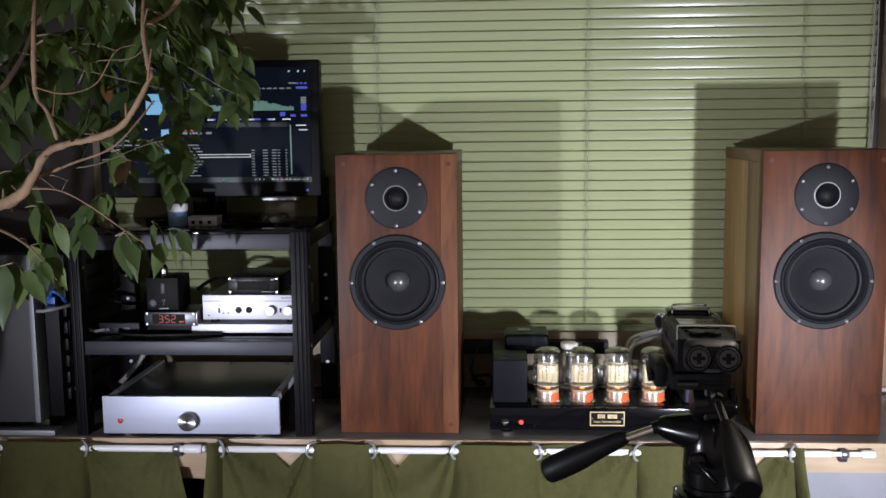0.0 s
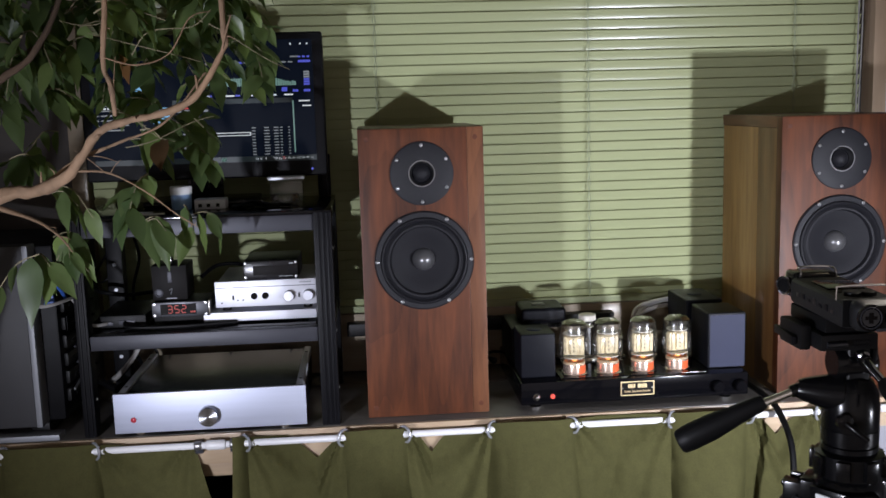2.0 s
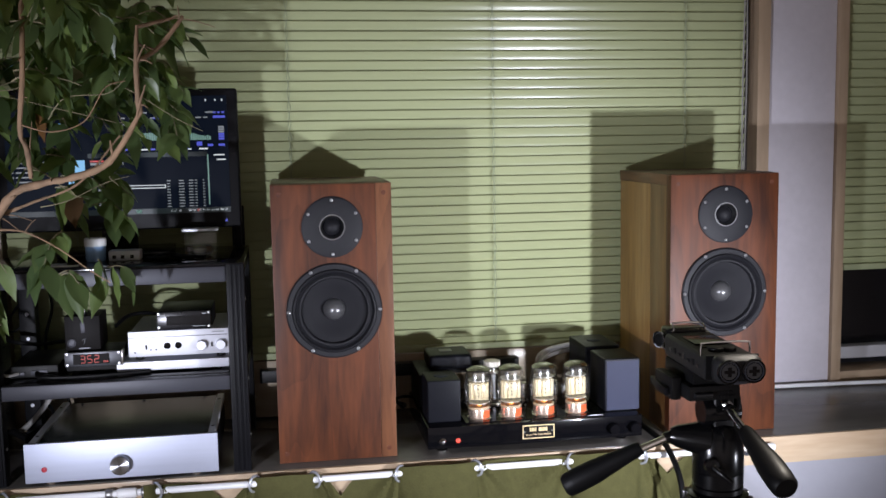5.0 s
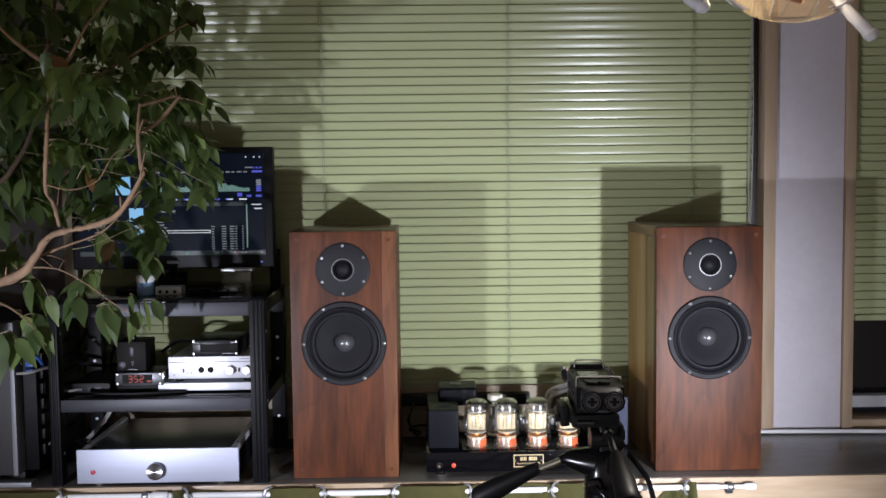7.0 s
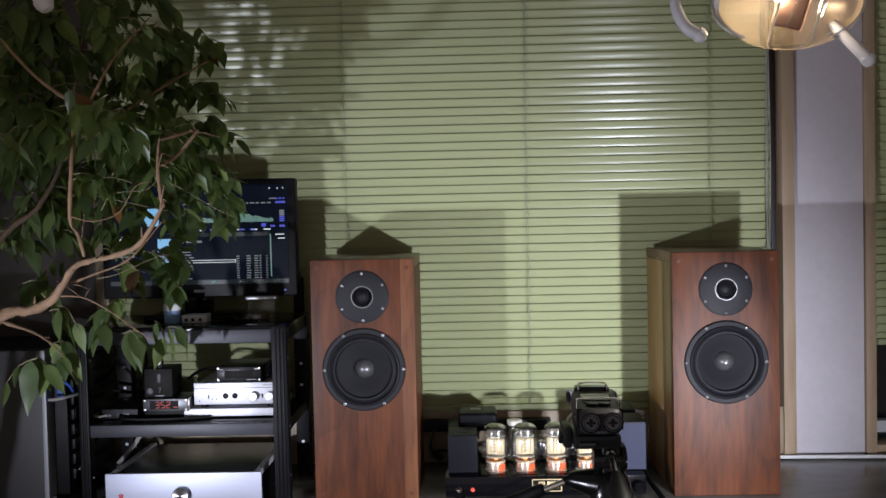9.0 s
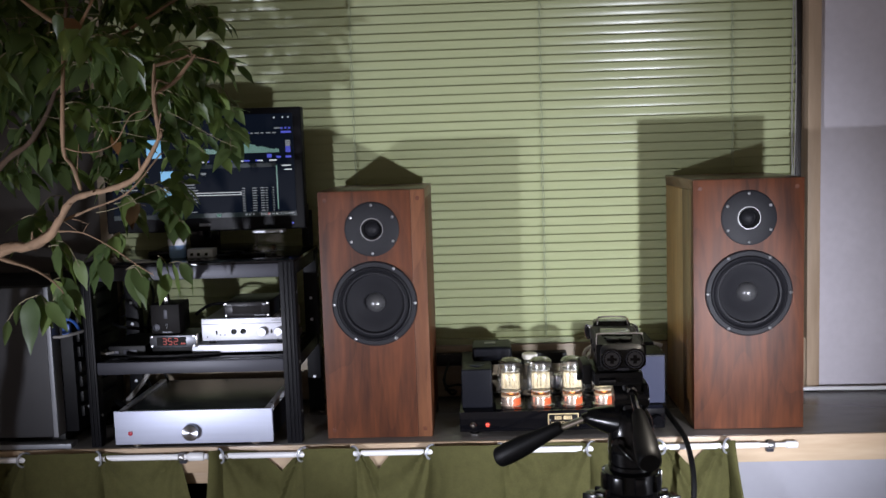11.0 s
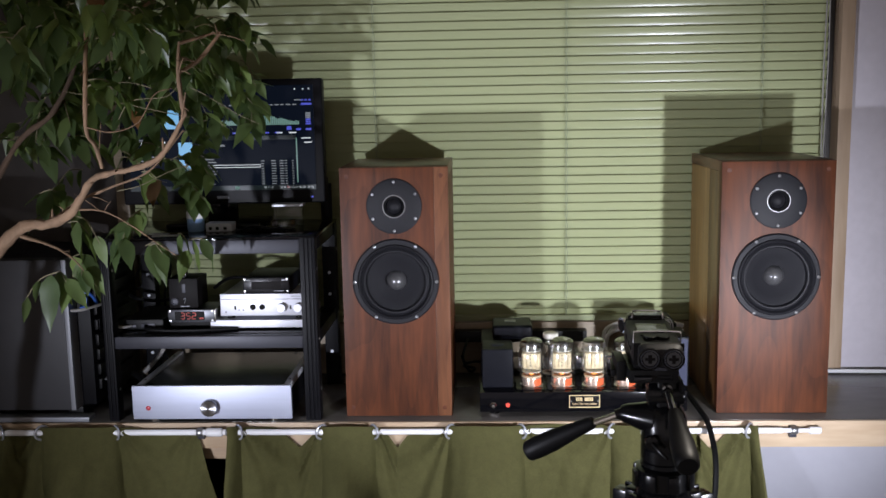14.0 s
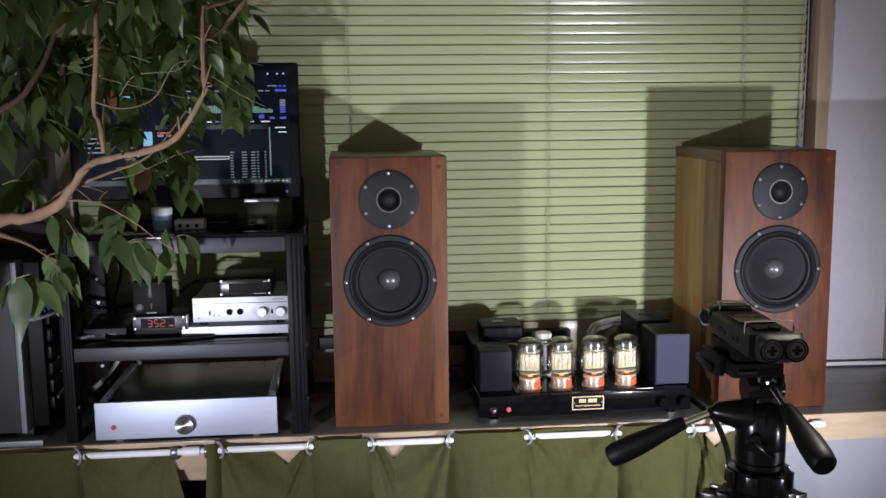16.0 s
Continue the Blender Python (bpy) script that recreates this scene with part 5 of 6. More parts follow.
for k in range(8):
    a = radians(45 * k + 10)
    part("ring_grip", spin(box(TX + 0.031, TX + 0.0385, TY - 0.007, TY + 0.007, 0.982, 1.003, 0.002), about((TX, TY, 0), rz=math.degrees(a))), "tri_plastic", lk)
part("collar", lathe([(0.024, 1.004), (0.0285, 1.008), (0.0285, 1.013), (0.0265, 1.014), (0.0265, 1.016), (0.0285, 1.017), (0.0285, 1.030)], (TX, TY, 0), "z", 36), "tri_plastic", tp)
part("pan_housing", lathe([(0.0275, 1.028), (0.0285, 1.032), (0.0285, 1.055), (0.0265, 1.070), (0.021, 1.081), (0.012, 1.087), (0, 1.088)], (TX, TY, 0), "z", 40), "tri_plastic", tp, "rounded glossy black head")
part("side_housing", rod((TX - 0.006, TY - 0.002, 1.066), (TX - 0.052, TY + 0.012, 1.070), 0.022, 0.012, 24, cap=0.006), "tri_plastic", tp)
part("lever", rod((TX - 0.020, TY - 0.028, 1.045), (TX - 0.004, TY - 0.046, 1.030), 0.0035, 0.0028, 12, cap=0.001), "tri_plastic", tp)
part("lever_hub", lathe([(0.008, 0), (0.008, 0.006), (0, 0.008)], (TX - 0.020, TY - 0.024, 1.045), "-y", 20), "tri_plastic", tp)
part("tilt_block", box(TX - 0.011, TX + 0.013, TY - 0.014, TY + 0.020, 1.078, 1.1183, 0.004, seg=3), "black_plastic", tp)
part("tilt_arm", box(TX + 0.0135, TX + 0.020, TY - 0.016, TY + 0.020, 1.094, 1.1183, 0.003), "black_metal", tp)
part("tilt_drum", rod((TX - 0.0215, TY, 1.099), (TX + 0.0215, TY, 1.099), 0.0165, n=28, cap=0.003), "tri_plastic", tp)
part("platform", box(TX - 0.048, TX + 0.012, TY - 0.030, TY + 0.050, 1.1185, 1.136, 0.004), "black_plastic", tp, "black mounting platform")
part("quick_plate", box(TX - 0.042, TX + 0.008, TY - 0.026, TY + 0.055, 1.1362, 1.1518, 0.003), "rubber", tp)
part("clamp", box(TX - 0.060, TX - 0.0482, TY - 0.01, TY + 0.040, 1.116, 1.142, 0.003), "black_plastic", tp)
part("level", rod((TX - 0.042, TY - 0.031, 1.126), (TX - 0.022, TY - 0.031, 1.126), 0.0032, n=12), "dull_frame", tp)


def handle(p, mid, end):
    p, mid, end = Vector(p), Vector(mid), Vector(end)
    d = (end - mid).normalized()
    L = (end - mid).length
    h = part("pan_handle", rod(p, mid + d * 0.02, 0.0042, n=16), "chrome", tp, "metal handle rod")
    part("grip", lathe([(0.0, -0.002), (0.007, -0.002), (0.0085, 0.004), (0.010, L * 0.25), (0.0138, L * 0.6), (0.0142, L * 0.85), (0.0132, L * 0.97), (0.011, L), (0, L)], mid, d, 28), "rubber", h, "black rubber grip")
    part("ferrule", rod(p, p + (mid - p).normalized() * 0.014, 0.0065, n=16, cap=0.001), "tri_plastic", h)


handle((TX - 0.045, TY + 0.012, 1.071), (0.130, 1.000, 1.056), (0.050, 1.026, 1.008))
handle((TX - 0.002, TY - 0.018, 1.112), (0.2165, 0.918, 1.0940), (0.2140, 0.826, 1.0645))
part("rod_end", lathe([(0, -0.006), (0.0050, -0.005), (0.0062, 0), (0.0062, 0.006), (0.0045, 0.008)], (TX - 0.002, TY - 0.022, 1.1125), Vector((0, -1, -0.25)), 20), "chrome", tp, "bright end of the handle rod")
part("lever_lock", spin(box(TX - 0.066, TX - 0.0602, TY - 0.006, TY + 0.052, 1.121, 1.130, 0.002), about((TX - 0.06, TY, 1.125), rz=-6)), "black_metal", tp, "quick-release lever")
for k in range(10):
    part("grip_dot", rod((TX - 0.030 + 0.004 * (k % 5) + 0.016, TY - 0.0302, 1.124 + 0.0045 * (k // 5)), (TX - 0.030 + 0.004 * (k % 5) + 0.016, TY - 0.0312, 1.124 + 0.0045 * (k // 5)), 0.0012, n=8), "black_metal", tp)
for turn_deg in (262, 142, 22):
    d = Vector((math.cos(radians(turn_deg)), math.sin(radians(turn_deg)), 0))
    n = Vector((-d.y, d.x, 0))
    hip = Vector((TX, TY, 0.948)) + d * 0.047
    knee = Vector((TX, TY, 0.60)) + d * 0.262
    foot = Vector((TX, TY, 0.012)) + d * 0.60
    way = (knee - hip).normalized()
    # cast bracket with two cheeks that holds the leg
    bm = spin(box(0.026, 0.046, -0.0185, 0.0185, 0.940, 0.972, 0.006, seg=3), pose(TX, TY, 0, 0, 0, turn_deg))
    for side in (-0.0180, 0.0120):
        cheek = spin(box(0.036, 0.062, side, side + 0.006, 0.932, 0.966, 0.0025), pose(TX, TY, 0, 0, 0, turn_deg))
        plate = bpy.data.meshes.new("cheek")
        cheek.to_mesh(plate)
        cheek.free()
        bm.from_mesh(plate)
        bpy.data.meshes.remove(plate)
    part("leg_bracket", bm, "tri_plastic", tp, "black cast leg bracket")
    lg = part("leg", sweep([hip - way * 0.006, hip + way * 0.020, hip.lerp(knee, 0.25), knee], [0.0125, 0.0145, 0.0142, 0.0135], 14), "tri_plastic", tp, "black tripod leg")
    part("knuckle", rod(hip - n * 0.0118, hip + n * 0.0118, 0.0135, n=20, cap=0.002), "tri_plastic", lg)
    part("hinge_bolt", rod(hip - n * 0.0205, hip + n * 0.0205, 0.0050, n=6, cap=0.001), "black_metal", lg, "hinge bolt")
    part("angle_stop", spin(box(0.050, 0.066, -0.010, 0.010, 0.957, 0.9625, 0.002), pose(TX, TY, 0, 0, 0, turn_deg)), "tri_plastic", lg)
    part("lower_tube", rod(knee, foot, 0.0105, 0.0095), "black_metal", lg)
    part("leg_lock", rod(knee - way * 0.018, knee + way * 0.012, 0.0165, n=20, cap=0.003), "tri_plastic", lg)
    part("rubber_foot", rod(foot + Vector((0, 0, 0.012)), foot - Vector((0, 0, 0.012)), 0.013, 0.015), "rubber", lg)

rc = thing("audio_recorder", (0.203, 0.985, 1.152), "black handheld audio recorder with two input sockets", "recorder")
turn = about((0.198, 0.985, 1.15), rz=-3) @ Matrix.Translation((0.2000, 0.96, 1.152)) @ Matrix.Diagonal((0.83, 0.94, 0.84, 1)) @ Matrix.Translation((-0.1985, -0.96, -1.147))


def rbox(name, *b, mat="rec_plastic", parent=None, label="", bevel=0.004):
    return part(name, spin(box(*b, bevel, seg=3), turn), mat, parent or rc, label)


def rlathe(name, prof, place, axis, mat, parent=None, label="", n=28):
    return part(name, spin(lathe(prof, place, axis, n), turn), mat, parent or rc, label)


rbox("body", 0.164, 0.232, 0.905, 1.045, 1.147, 1.179, bevel=0.008, label="matt black plastic body")
ic = rbox("input_block", 0.168, 0.229, 0.882, 0.9055, 1.148, 1.184, bevel=0.012, mat="rec_plastic", label="rounded input end")
for x in (0.183, 0.2145):
    sk = rlathe("socket", [(0.0150, 0), (0.0150, 0.0022), (0.0125, 0.0028), (0.0118, 0.0005), (0.0105, 0.0005), (0.0100, 0.002), (0.006, 0.002), (0.0055, -0.004), (0, -0.004)], (x, 0.882, 1.166), "-y", "black_gloss", ic, "combined input socket")
    rlathe("socket_ring", [(0.0125, 0.0024), (0.0122, 0.0034), (0.0113, 0.0034), (0.0110, 0.0024)], (x, 0.882, 1.166), "-y", "black_rail", sk)
    part("socket_key", spin(box(x - 0.0068, x + 0.0068, 0.8790, 0.8797, 1.1640, 1.1680, 0.0003, bm=box(x - 0.0026, x + 0.0026, 0.8788, 0.8796, 1.160, 1.172, 0.0003)), turn), "plate_black", sk)
    rlathe("socket_core", [(0.0098, 0.0010), (0.0098, 0.0024), (0, 0.0024)], (x, 0.882, 1.166), "-y", "dull_frame", sk, "grey socket disc")
for x in (0.190, 0.207):
    rlathe("gain_dial", [(0.010, 0), (0.010, 0.004), (0.009, 0.005), (0, 0.005)], (x, 0.935, 1.179), "z", "black_plastic", rc, "gain dial")
part("guard_bar", spin(sweep([(0.166, 0.925, 1.172), (0.166, 0.925, 1.188), (0.172, 0.925, 1.192), (0.224, 0.925, 1.192), (0.230, 0.925, 1.188), (0.230, 0.925, 1.172)], 0.0013, 8), turn), "chrome", rc, "bent metal guard bar")
for k in range(7):
    y = 0.925 + 0.015 * k
    rbox("side_button" if k % 2 else "side_mark", 0.1628, 0.1642, y, y + 0.007, 1.160, 1.164 + 0.003 * (k % 2), bevel=0.0004, mat="black_metal" if k % 3 else "dull_frame")
for k in range(4):
    rbox("top_button", 0.178 + 0.011 * k, 0.185 + 0.011 * k, 0.950, 0.957, 1.1788, 1.1806, bevel=0.0008, mat="black_plastic")
rbox("port_cover", 0.190, 0.206, 0.8805, 0.8822, 1.150, 1.154, bevel=0.0006, mat="black_rail", parent=ic)
rbox("seam", 0.1636, 0.2324, 0.9045, 0.9060, 1.150, 1.181, bevel=0.0005, mat="rubber")
rbox("screen", 0.176, 0.221, 0.965, 1.01, 1.1785, 1.1812, bevel=0.001, mat="black_gloss")
mc = rbox("microphone_module", 0.170, 0.227, 1.045, 1.075, 1.150, 1.184, bevel=0.006, mat="tri_plastic", label="stereo microphone module")
rlathe("capsule", [(0.0, 0), (0.010, 0), (0.0105, 0.003), (0.0105, 0.008), (0.012, 0.009), (0.012, 0.0115), (0.008, 0.012), (0, 0.010)], (0.172, 1.062, 1.166), Vector((-0.85, -0.35, 0)), "chrome", mc, "bright ringed microphone capsule")
rlathe("capsule", [(0.0, 0), (0.010, 0), (0.0105, 0.003), (0.0105, 0.008), (0.012, 0.009), (0.012, 0.0115), (0.008, 0.012), (0, 0.010)], (0.225, 1.062, 1.164), Vector((0.6, 0.55, 0)), "chrome", mc, "bright ringed microphone capsule")
rlathe("capsule_mesh", [(0.0085, 0.0121), (0.0080, 0.0126), (0, 0.0130)], (0.172, 1.062, 1.166), Vector((-0.85, -0.35, 0)), "rubber", mc)
part("guard_bar", spin(sweep([(0.176, 1.04, 1.176), (0.176, 1.04, 1.187), (0.180, 1.052, 1.190), (0.217, 1.052, 1.190), (0.221, 1.04, 1.187), (0.221, 1.04, 1.176)], 0.0014, 8), turn), "chrome", rc)

# ---- treatment lamps ----


def treatment_lamp(x, y, z, label):
    th = thing("treatment_lamp", (x, y, z), label, "lamp", "treatment lamps")
    tilt = about((x, y, z), rx=14)
    n = 40
    bm = bmesh.new()
    rings = []
    for f, dep in ((1.0, 0.0), (0.96, 0.018), (0.80, 0.045), (0.5, 0.066), (0.15, 0.074)):
        rings.append([bm.verts.new((x + 0.100 * f * math.cos(2 * math.pi * i / n), y + dep, z + 0.062 * f * math.sin(2 * math.pi * i / n))) for i in range(n)])
    for a, b in zip(rings, rings[1:]):
        for i in range(n):
            bm.faces.new((a[i], a[(i + 1) % n], b[(i + 1) % n], b[i]))
    bm.faces.new(rings[-1])
    part("reflector", spin(bm, tilt), "lamp_reflector", th, "warm lit faceted reflector")
    bm = bmesh.new()
    rings = []
    for f, dep in ((0.94, 0.002), (0.985, 0.004), (1.0, 0.020), (0.94, 0.022)):
        rings.append([bm.verts.new((x + 0.107 * f * math.cos(2 * math.pi * i / n), y + dep, z + 0.060 * f * math.sin(2 * math.pi * i / n) + 0.003)) for i in range(n)])
    for a, b in zip(rings, rings[1:]):
        for i in range(n):
            if abs(math.cos(2 * math.pi * (i + 0.5) / n)) > 0.6:
                bm.faces.new((a[i], a[(i + 1) % n], b[(i + 1) % n], b[i]))
    part("housing", spin(bm, tilt), "lamp_body", th, "pale grey side rims of the lamp head")
    part("bulb", spin(lathe([(0, 0), (0.006, 0.001), (0.008, 0.01), (0.006, 0.02), (0, 0.022)], (x - 0.012, y + 0.014, z + 0.004), "z", 16), tilt), "lamp_bulb", th, "glaring halogen bulb")
    part("bulb_shield", spin(box(x - 0.014, x + 0.030, y + 0.016, y + 0.019, z - 0.034, z + 0.020, 0.006, seg=3), tilt @ about((x + 0.008, y + 0.017, z), ry=14)), "lamp_shield", th, "dark brown bulb shield")
    bm = sweep([(x - 0.042, y - 0.008, z + 0.03), (x - 0.040, y - 0.010, z - 0.045), (x - 0.026, y - 0.010, z - 0.055), (x + 0.012, y - 0.010, z - 0.056), (x + 0.026, y - 0.010, z - 0.047), (x + 0.052, y - 0.008, z + 0.03)], 0.003, 10)
    part("cover_frame", spin(bm, tilt), "glass", th, "clear plastic cover frame")
    # bright struts of the clear cover, and its pressed ribs
    for k, (dx, lean) in enumerate(((-0.030, 0.018), (-0.014, 0.030), (0.030, 0.016))):
        part("cover_strut", spin(rod((x + dx, y - 0.006, z - 0.050), (x + dx + lean, y - 0.004, z + 0.030), 0.0017, n=10), tilt), "glass" if k == 1 else "chrome", th, "bright thin strut")
    for s, ln in ((-1, 1.0), (1, 1.0)):
        bm = sweep([(x - 0.090, y + 0.02, z + 0.050), (x - 0.140, y + 0.01, z + 0.040), (x - 0.160, y - 0.0, z + 0.008), (x - 0.150, y - 0.010, z - 0.026), (x - 0.130, y - 0.012, z - 0.040)] if s < 0 else [(x + 0.068, y + 0.03, z - 0.022), (x + 0.084, y + 0.010, z - 0.050), (x + 0.104, y - 0.004, z - 0.078)], [0.0075, 0.0082, 0.0082, 0.0082, 0.0092] if s < 0 else [0.007, 0.0085, 0.0092], 16)
        hd = part("handle", bm, "lamp_body", th, "pale curved handle")
        tip = (x - 0.130, y - 0.012, z - 0.040) if s < 0 else (x + 0.104, y - 0.004, z - 0.078)
        part("tip", lathe([(0, -0.011), (0.007, -0.009), (0.0108, -0.002), (0.0108, 0.004), (0, 0.004)], tip, Vector((-0.4, 0, 0.7)) if s > 0 else Vector((-0.8, 0, 0.5)), 20), "rod_white", hd, "white handle tip")
    part("arm", sweep([(x, y + 0.07, z + 0.04), (x, y + 0.09, z + 0.15), (x, y + 0.05, z + 0.35), (x, y, 2.498)], 0.016, 16), "lamp_body", th)
    return th


treatment_lamp(0.496, 1.10, 1.703, "pale treatment lamp with warm lit reflector, hanging")
treatment_lamp(-0.530, 0.80, 1.745, "pale treatment lamp hanging before the potted tree")

# ---- weeping fig ----
fg = thing("weeping_fig", (-0.95, 1.25, 0.0), "weeping fig with bare twisted branches and glossy leaves", "tree")
trunk = [(-0.95, 1.25, 0.25), (-0.93, 1.27, 0.6), (-0.90, 1.30, 0.95), (-0.82, 1.31, 1.17), (-0.735, 1.305, 1.268), (-0.677, 1.29, 1.281), (-0.632, 1.27, 1.300), (-0.585, 1.24, 1.350), (-0.545, 1.21, 1.363), (-0.506, 1.20, 1.370), (-0.462, 1.195, 1.388), (-0.423, 1.19, 1.445)]
part("trunk", sweep(trunk, [0.016, 0.015, 0.0130, 0.0108, 0.0092, 0.0072, 0.0062, 0.0050, 0.0043, 0.0040, 0.0037, 0.0034], 14, sub=12, knobby=0.35), "bark", fg, "pale grey-brown twisted stem")
BOUGHS = [
    ([(-0.423, 1.19, 1.445), (-0.423, 1.175, 1.475), (-0.421, 1.165, 1.505), (-0.419, 1.17, 1.545)], [0.0030, 0.0029, 0.0027, 0.0018]),
    ([(-0.421, 1.165, 1.503), (-0.400, 1.19, 1.520), (-0.380, 1.20, 1.545), (-0.370, 1.205, 1.560)], [0.0027, 0.0026, 0.0024, 0.0016]),
    ([(-0.419, 1.17, 1.543), (-0.395, 1.19, 1.552), (-0.378, 1.20, 1.558)], [0.0022, 0.002, 0.0012]),
    ([(-0.557, 1.215, 1.371), (-0.551, 1.18, 1.405), (-0.550, 1.15, 1.425), (-0.539, 1.13, 1.481), (-0.538, 1.14, 1.536), (-0.540, 1.16, 1.573), (-0.523, 1.18, 1.609), (-0.49, 1.19, 1.67), (-0.45, 1.24, 1.74)], [0.0026, 0.0026, 0.0026, 0.0026, 0.0025, 0.0025, 0.0023, 0.0016, 0.001]),
    ([(-0.545, 1.135, 1.432), (-0.515, 1.15, 1.424), (-0.482, 1.165, 1.436), (-0.458, 1.17, 1.474), (-0.436, 1.18, 1.482)], [0.0010, 0.0009, 0.0008, 0.0007, 0.0005]),
    ([(-0.90, 1.30, 0.95), (-0.86, 1.36, 1.20), (-0.76, 1.36, 1.39), (-0.69, 1.36, 1.45), (-0.65, 1.37, 1.53), (-0.62, 1.36, 1.65), (-0.58, 1.34, 1.80)], [0.009, 0.0065, 0.0040, 0.0036, 0.0030, 0.0025, 0.0018]),
    ([(-0.677, 1.29, 1.281), (-0.63, 1.30, 1.315), (-0.58, 1.30, 1.335), (-0.52, 1.31, 1.36), (-0.47, 1.33, 1.42)], [0.0026, 0.0022, 0.0018, 0.0014, 0.0010]),
    ([(-0.735, 1.305, 1.262), (-0.70, 1.34, 1.24), (-0.68, 1.37, 1.215), (-0.67, 1.39, 1.19)], [0.003, 0.0022, 0.0016, 0.001]),
    ([(-0.62, 1.265, 1.305), (-0.585, 1.28, 1.30), (-0.545, 1.29, 1.275), (-0.515, 1.31, 1.245), (-0.49, 1.32, 1.225)], [0.0014, 0.0011, 0.0009, 0.0008, 0.0006]),
    ([(-0.65, 1.37, 1.53), (-0.57, 1.40, 1.60), (-0.48, 1.42, 1.66), (-0.41, 1.43, 1.70)], [0.0034, 0.0026, 0.002, 0.0012]),
    ([(-0.53, 1.165, 1.59), (-0.57, 1.10, 1.63), (-0.62, 1.06, 1.70)], [0.003, 0.0022, 0.0014]),
]
for pts, rad in BOUGHS:
    # the limb starting furthest left gets bark with its shade in the colour
    part("limb", sweep(pts, [r * 1.12 if r > 0.0016 else r for r in rad], 10, sub=10, knobby=0.3), "bark_shaded" if pts[0][0] < -0.85 else "bark", fg)
rs = random.Random(4)
for pts, rad in [(trunk[4:], [0.0070, 0.0062, 0.0055, 0.0048, 0.0045, 0.0042, 0.0039, 0.0036])] + BOUGHS[:4] + BOUGHS[6:9]:
    for _ in range(3 if len(pts) < 6 else 6):
        i = rs.randrange(len(pts) - 1)
        a, b = Vector(pts[i]), Vector(pts[i + 1])
        f = rs.random()
        p = a.lerp(b, f)
        d = Vector((rs.uniform(-0.4, 1), rs.uniform(-1, 0.3), rs.uniform(-0.3, 1))).normalized()
        ln = rs.choice((0.010, 0.014, 0.020, 0.032, 0.05))
        r0 = rad[i] * rs.uniform(0.3, 0.5)
        part("stub", sweep([p, p + d * ln * 0.5 + Vector((0, 0, 0.002)), p + d * ln], [r0, r0 * 0.8, r0 * 0.45], 7, sub=4, knobby=0.25), "bark", fg)
# fine bare twigs among the leaves
for _ in range(14):
    p = Vector((rs.uniform(-0.74, -0.46), rs.uniform(1.25, 1.5), rs.uniform(1.30, 1.75)))
    d = Vector((rs.uniform(-0.6, 1), rs.uniform(-0.5, 0.5), rs.uniform(-0.5, 0.4))).normalized()
    ln = rs.uniform(0.06, 0.16)
    w = Vector((rs.uniform(-1, 1), rs.uniform(-1, 1), rs.uniform(-1, 1))) * 0.012
    part("fine_twig", sweep([p, p + d * ln * 0.35 + w, p + d * ln * 0.7 - w * 0.5, p + d * ln], [0.0008, 0.0007, 0.0006, 0.0003], 6, sub=5), "twig", fg)
pot = thing("plant_pot", (-0.95, 1.25, 0.0), "dark round plant pot on the floor", "plant pot")
part("pot", lathe([(0, 0.001), (0.12, 0.001), (0.16, 0.26), (0.165, 0.28), (0.15, 0.28), (0.145, 0.24), (0, 0.24)], (-0.95, 1.25, 0), "z", 36), "black_plastic", pot)

rnd = random.Random(21)


def leaf(bm, p, d, up, L, W):
    """One pointed, softly cupped leaf with a wavy rim and a drooping tip."""
    d = d.normalized()
    s = d.cross(up)
    s = s.normalized() if s.length > 1e-3 else Vector((1, 0, 0))
    n = s.cross(d)
    prev = None
    bend = rnd.uniform(0.1, 0.6)
    fold = rnd.uniform(0.05, 0.32)
    curl = rnd.uniform(-0.25, 0.25)
    for f, w in ((0, 0.04), (0.09, 0.45), (0.22, 0.84), (0.38, 1.0), (0.55, 0.95), (0.72, 0.70), (0.87, 0.30), (1.0, 0.02)):
        c = p + d * (L * f) - Vector((0, 0, 1)) * (bend * L * f * f) + s * (curl * L * 0.3 * f * f)
        e = W * 0.5 * w
        ripple = 0.10 * math.sin(f * 14 + curl * 20)
        row = [bm.verts.new(c + s * (e * q) + n * (e * (fold * abs(q) ** 1.3 + ripple * q))) for q in (-1, -0.5, 0, 0.5, 1)]
        if prev:
            for k in range(4):
                bm.faces.new((prev[k], prev[k + 1], row[k + 1], row[k]))
        prev = row


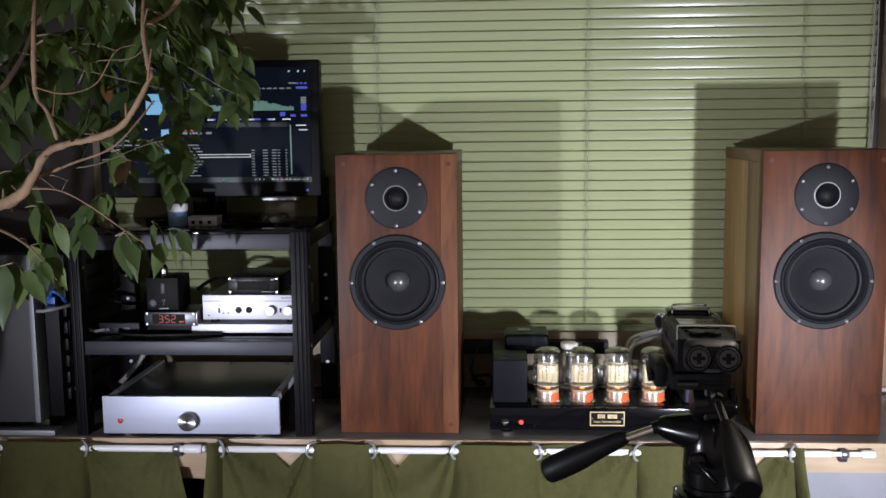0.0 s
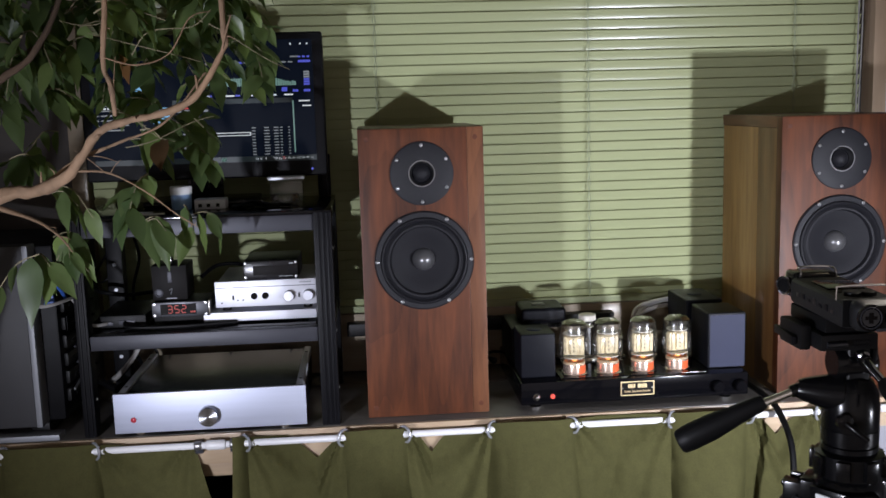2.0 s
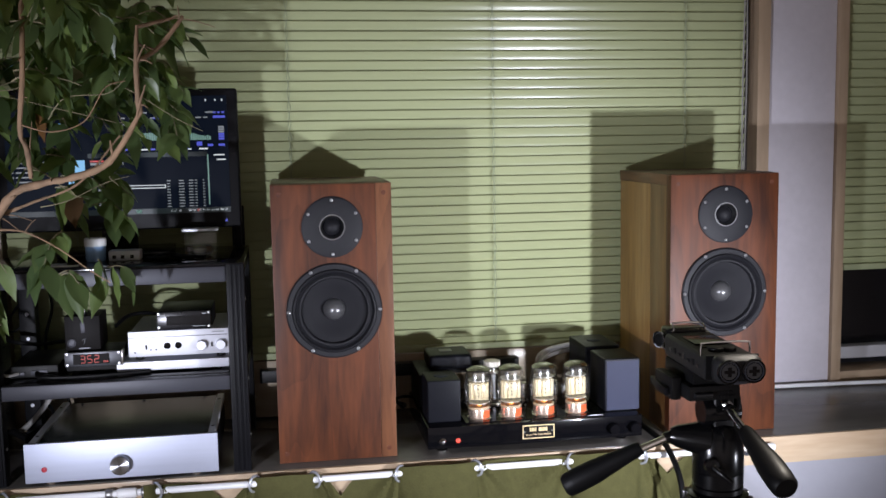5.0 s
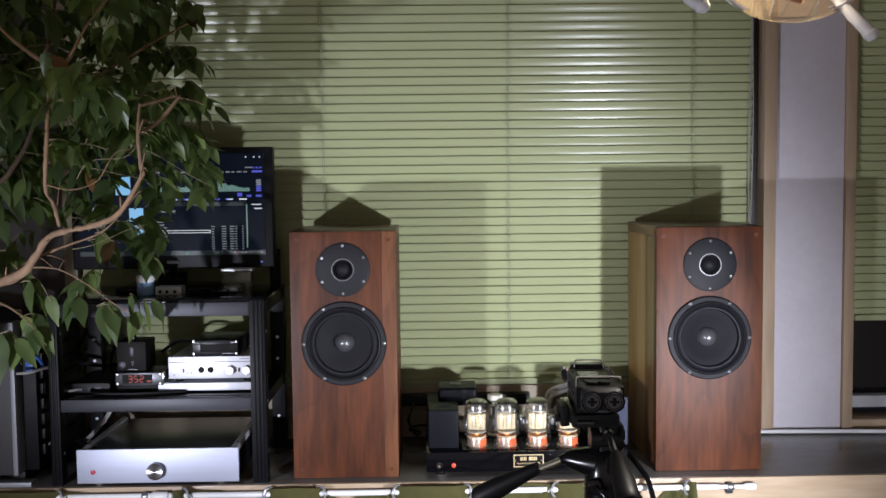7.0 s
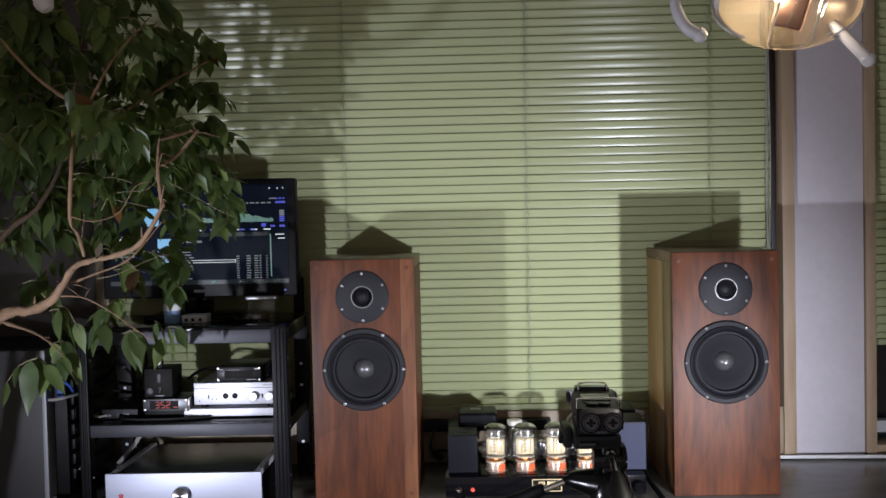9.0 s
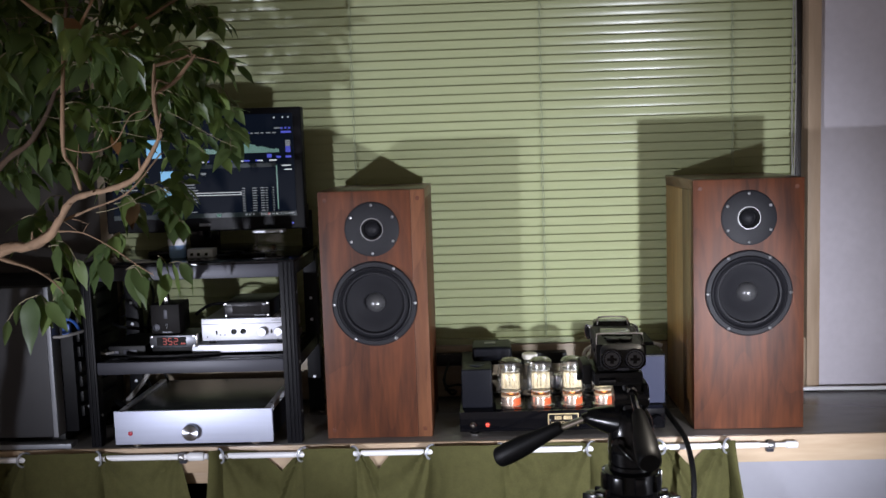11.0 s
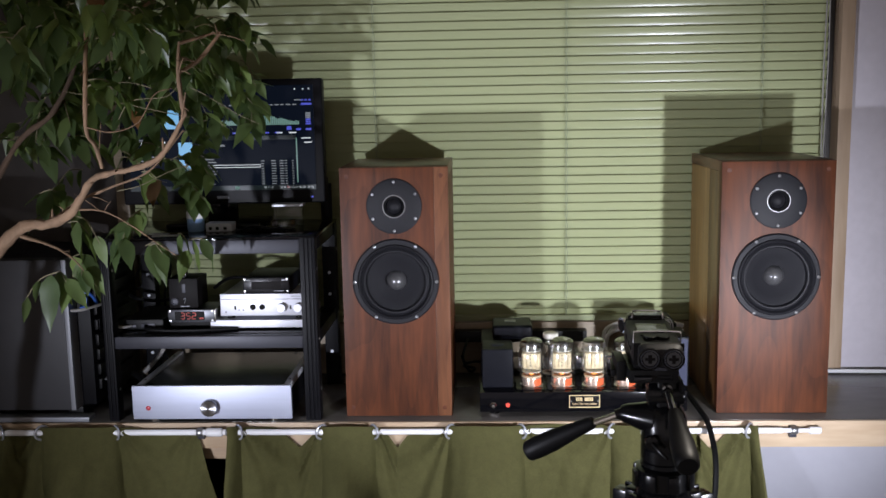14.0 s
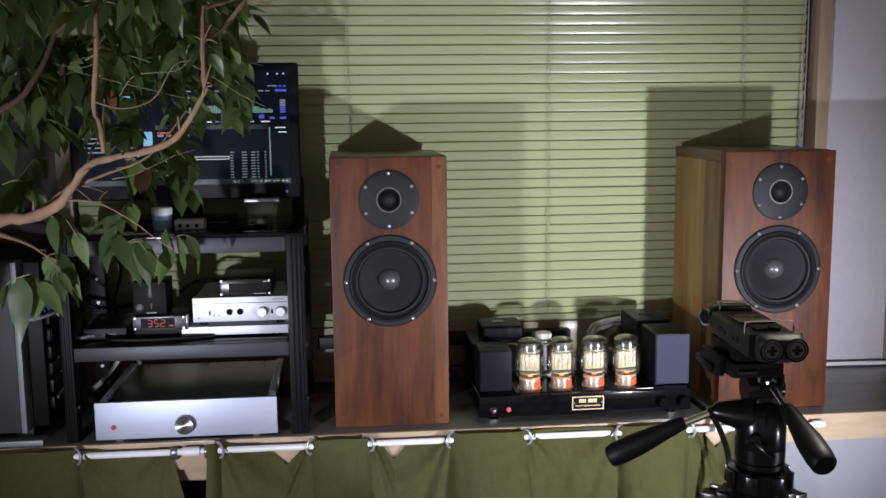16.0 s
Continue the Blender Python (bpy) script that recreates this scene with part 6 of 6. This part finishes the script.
# clusters of foliage: centre, reach, number of twigs; the crown hangs back towards the rack
CLUSTERS = [
    ((-0.661, 1.300, 1.590), 0.042, 9), ((-0.624, 1.350, 1.594), 0.043, 9), ((-0.548, 1.300, 1.581), 0.037, 8), ((-0.522, 1.400, 1.598), 0.040, 9),
    ((-0.489, 1.500, 1.607), 0.038, 8), ((-0.446, 1.550, 1.602), 0.034, 6), ((-0.714, 1.450, 1.525), 0.041, 8), ((-0.651, 1.500, 1.536), 0.043, 8),
    ((-0.568, 1.450, 1.541), 0.037, 8), ((-0.520, 1.500, 1.544), 0.043, 9), ((-0.477, 1.550, 1.546), 0.039, 8), ((-0.441, 1.600, 1.529), 0.025, 5),
    ((-0.724, 1.400, 1.445), 0.036, 7), ((-0.693, 1.500, 1.463), 0.043, 7), ((-0.617, 1.500, 1.471), 0.038, 7), ((-0.577, 1.550, 1.471), 0.039, 7),
    ((-0.527, 1.580, 1.481), 0.040, 8), ((-0.473, 1.600, 1.471), 0.035, 6), ((-0.437, 1.630, 1.431), 0.020, 3), ((-0.736, 1.500, 1.379), 0.038, 5),
    ((-0.629, 1.550, 1.405), 0.029, 4), ((-0.600, 1.550, 1.395), 0.024, 3), ((-0.546, 1.600, 1.403), 0.030, 4), ((-0.515, 1.600, 1.422), 0.025, 4),
    ((-0.764, 1.450, 1.327), 0.028, 4), ((-0.554, 1.550, 1.352), 0.026, 3), ((-0.538, 1.600, 1.363), 0.020, 3), ((-0.519, 1.600, 1.345), 0.018, 2),
    ((-0.575, 1.450, 1.335), 0.024, 3),
    ((-0.673, 1.420, 1.256), 0.020, 3), ((-0.572, 1.480, 1.214), 0.017, 3), ((-0.530, 1.500, 1.216), 0.017, 3), ((-0.731, 1.395, 1.178), 0.014, 3),
    ((-0.691, 1.420, 1.182), 0.016, 3), ((-0.680, 1.420, 1.210), 0.013, 2), ((-0.687, 1.300, 1.759), 0.046, 8), ((-0.634, 1.350, 1.739), 0.048, 8),
    ((-0.539, 1.300, 1.746), 0.042, 8), ((-0.507, 1.400, 1.745), 0.044, 8), ((-0.467, 1.500, 1.762), 0.042, 6), ((-0.706, 1.350, 1.854), 0.057, 6),
    ((-0.611, 1.400, 1.864), 0.059, 6), ((-0.519, 1.450, 1.864), 0.061, 5),
    ((-0.694, 1.350, 1.675), 0.038, 6), ((-0.638, 1.400, 1.671), 0.039, 6), ((-0.549, 1.400, 1.659), 0.039, 7), ((-0.500, 1.500, 1.681), 0.042, 7), ((-0.457, 1.550, 1.665), 0.032, 5), ((-0.451, 1.580, 1.604), 0.027, 4), ((-0.689, 1.400, 1.613), 0.039, 5), ((-0.619, 1.450, 1.607), 0.040, 5), ((-0.416, 1.500, 1.730), 0.019, 3), ((-0.475, 1.580, 1.540), 0.030, 4),
    ((-0.641, 1.150, 1.542), 0.018, 2), ((-0.513, 1.120, 1.595), 0.022, 4), ((-0.500, 1.200, 1.581), 0.025, 5), ((-0.541, 1.180, 1.492), 0.012, 1), ((-0.702, 1.420, 1.455), 0.040, 6), ((-0.806, 1.500, 1.395), 0.040, 6), ((-0.478, 1.300, 1.531), 0.035, 6), ((-0.440, 1.300, 1.574), 0.035, 6), ((-0.728, 1.300, 1.599), 0.050, 7), ((-0.689, 1.350, 1.583), 0.050, 7), ((-0.574, 1.350, 1.281), 0.014, 2), ((-0.74, 1.35, 1.70), 0.045, 7), ((-0.70, 1.44, 1.78), 0.045, 7), ((-0.62, 1.46, 1.73), 0.040, 6), ((-0.79, 1.32, 1.62), 0.045, 6), ((-0.66, 1.46, 1.66), 0.040, 6), ((-0.60, 1.42, 1.81), 0.045, 6), ((-0.73, 1.46, 1.85), 0.050, 6), ((-0.82, 1.42, 1.51), 0.045, 6), ((-0.85, 1.40, 1.60), 0.045, 6), ((-0.518, 1.500, 1.318), 0.018, 3),
]
crown, brown, twigs = bmesh.new(), bmesh.new(), bmesh.new()
Z = Vector((0, 0, 1))
for c, r, num in CLUSTERS:
    c = Vector(c)
    low = c.z < 1.27      # sparse hanging sprigs
    for _ in range(rnd.choice((1, 2, 2)) if low else max(2, round(num * (0.62 if c.z < 1.56 else 0.82)))):
        o = Vector((rnd.gauss(0, 0.5) * r, rnd.gauss(0, 0.6) * r, rnd.gauss(0, 0.5) * r))
        a = rnd.uniform(0, 2 * math.pi)
        way = Vector((math.cos(a) + 0.5, math.sin(a) * 0.8 - 0.2, rnd.uniform(-0.5, 0.15))).normalized()
        L = rnd.uniform(0.035, 0.08)
        p0 = c + o - way * L * 0.4
        p1 = p0 + way * L * 0.5 + Z * 0.006
        p2 = p0 + way * L - Z * L * 0.25
        sweep([p0, p1, p2], [0.0012, 0.0010, 0.0005], 4, bm=twigs, sub=3)
        k = 3 if low else rnd.randint(4, 7)
        for j in range(k):
            f = (j + 0.5) / k
            q = p0.lerp(p1, f * 2) if f < 0.5 else p1.lerp(p2, f * 2 - 1)
            side = way.cross(Z).normalized() * (1 if j % 2 else -1)
            d = way * rnd.uniform(0.3, 1.0) + side * rnd.uniform(0.3, 1.0) + Z * (rnd.uniform(-2.2, -0.9) if low else rnd.uniform(-1.25, 0.1))
            up = (Z + Vector((rnd.uniform(-0.6, 0.6), rnd.uniform(-0.9, 0.2), 0))).normalized()
            size = rnd.choice((0.026, 0.034, 0.039, 0.045, 0.050)) * rnd.uniform(0.92, 1.08) * (1.18 if low else 1.0)
            leaf(brown if rnd.random() < 0.006 else crown, q, d, up, size, size * rnd.uniform(0.46, 0.62))
tagged(part("twig_tangle", twigs, "twig", fg), kind="stuff")
tagged(part("foliage", crown, "leaf", fg, "dark green pointed leaves"), kind="stuff")
tagged(part("withered_leaves", brown, "leaf_brown", fg, "withered brown leaves"), kind="stuff")
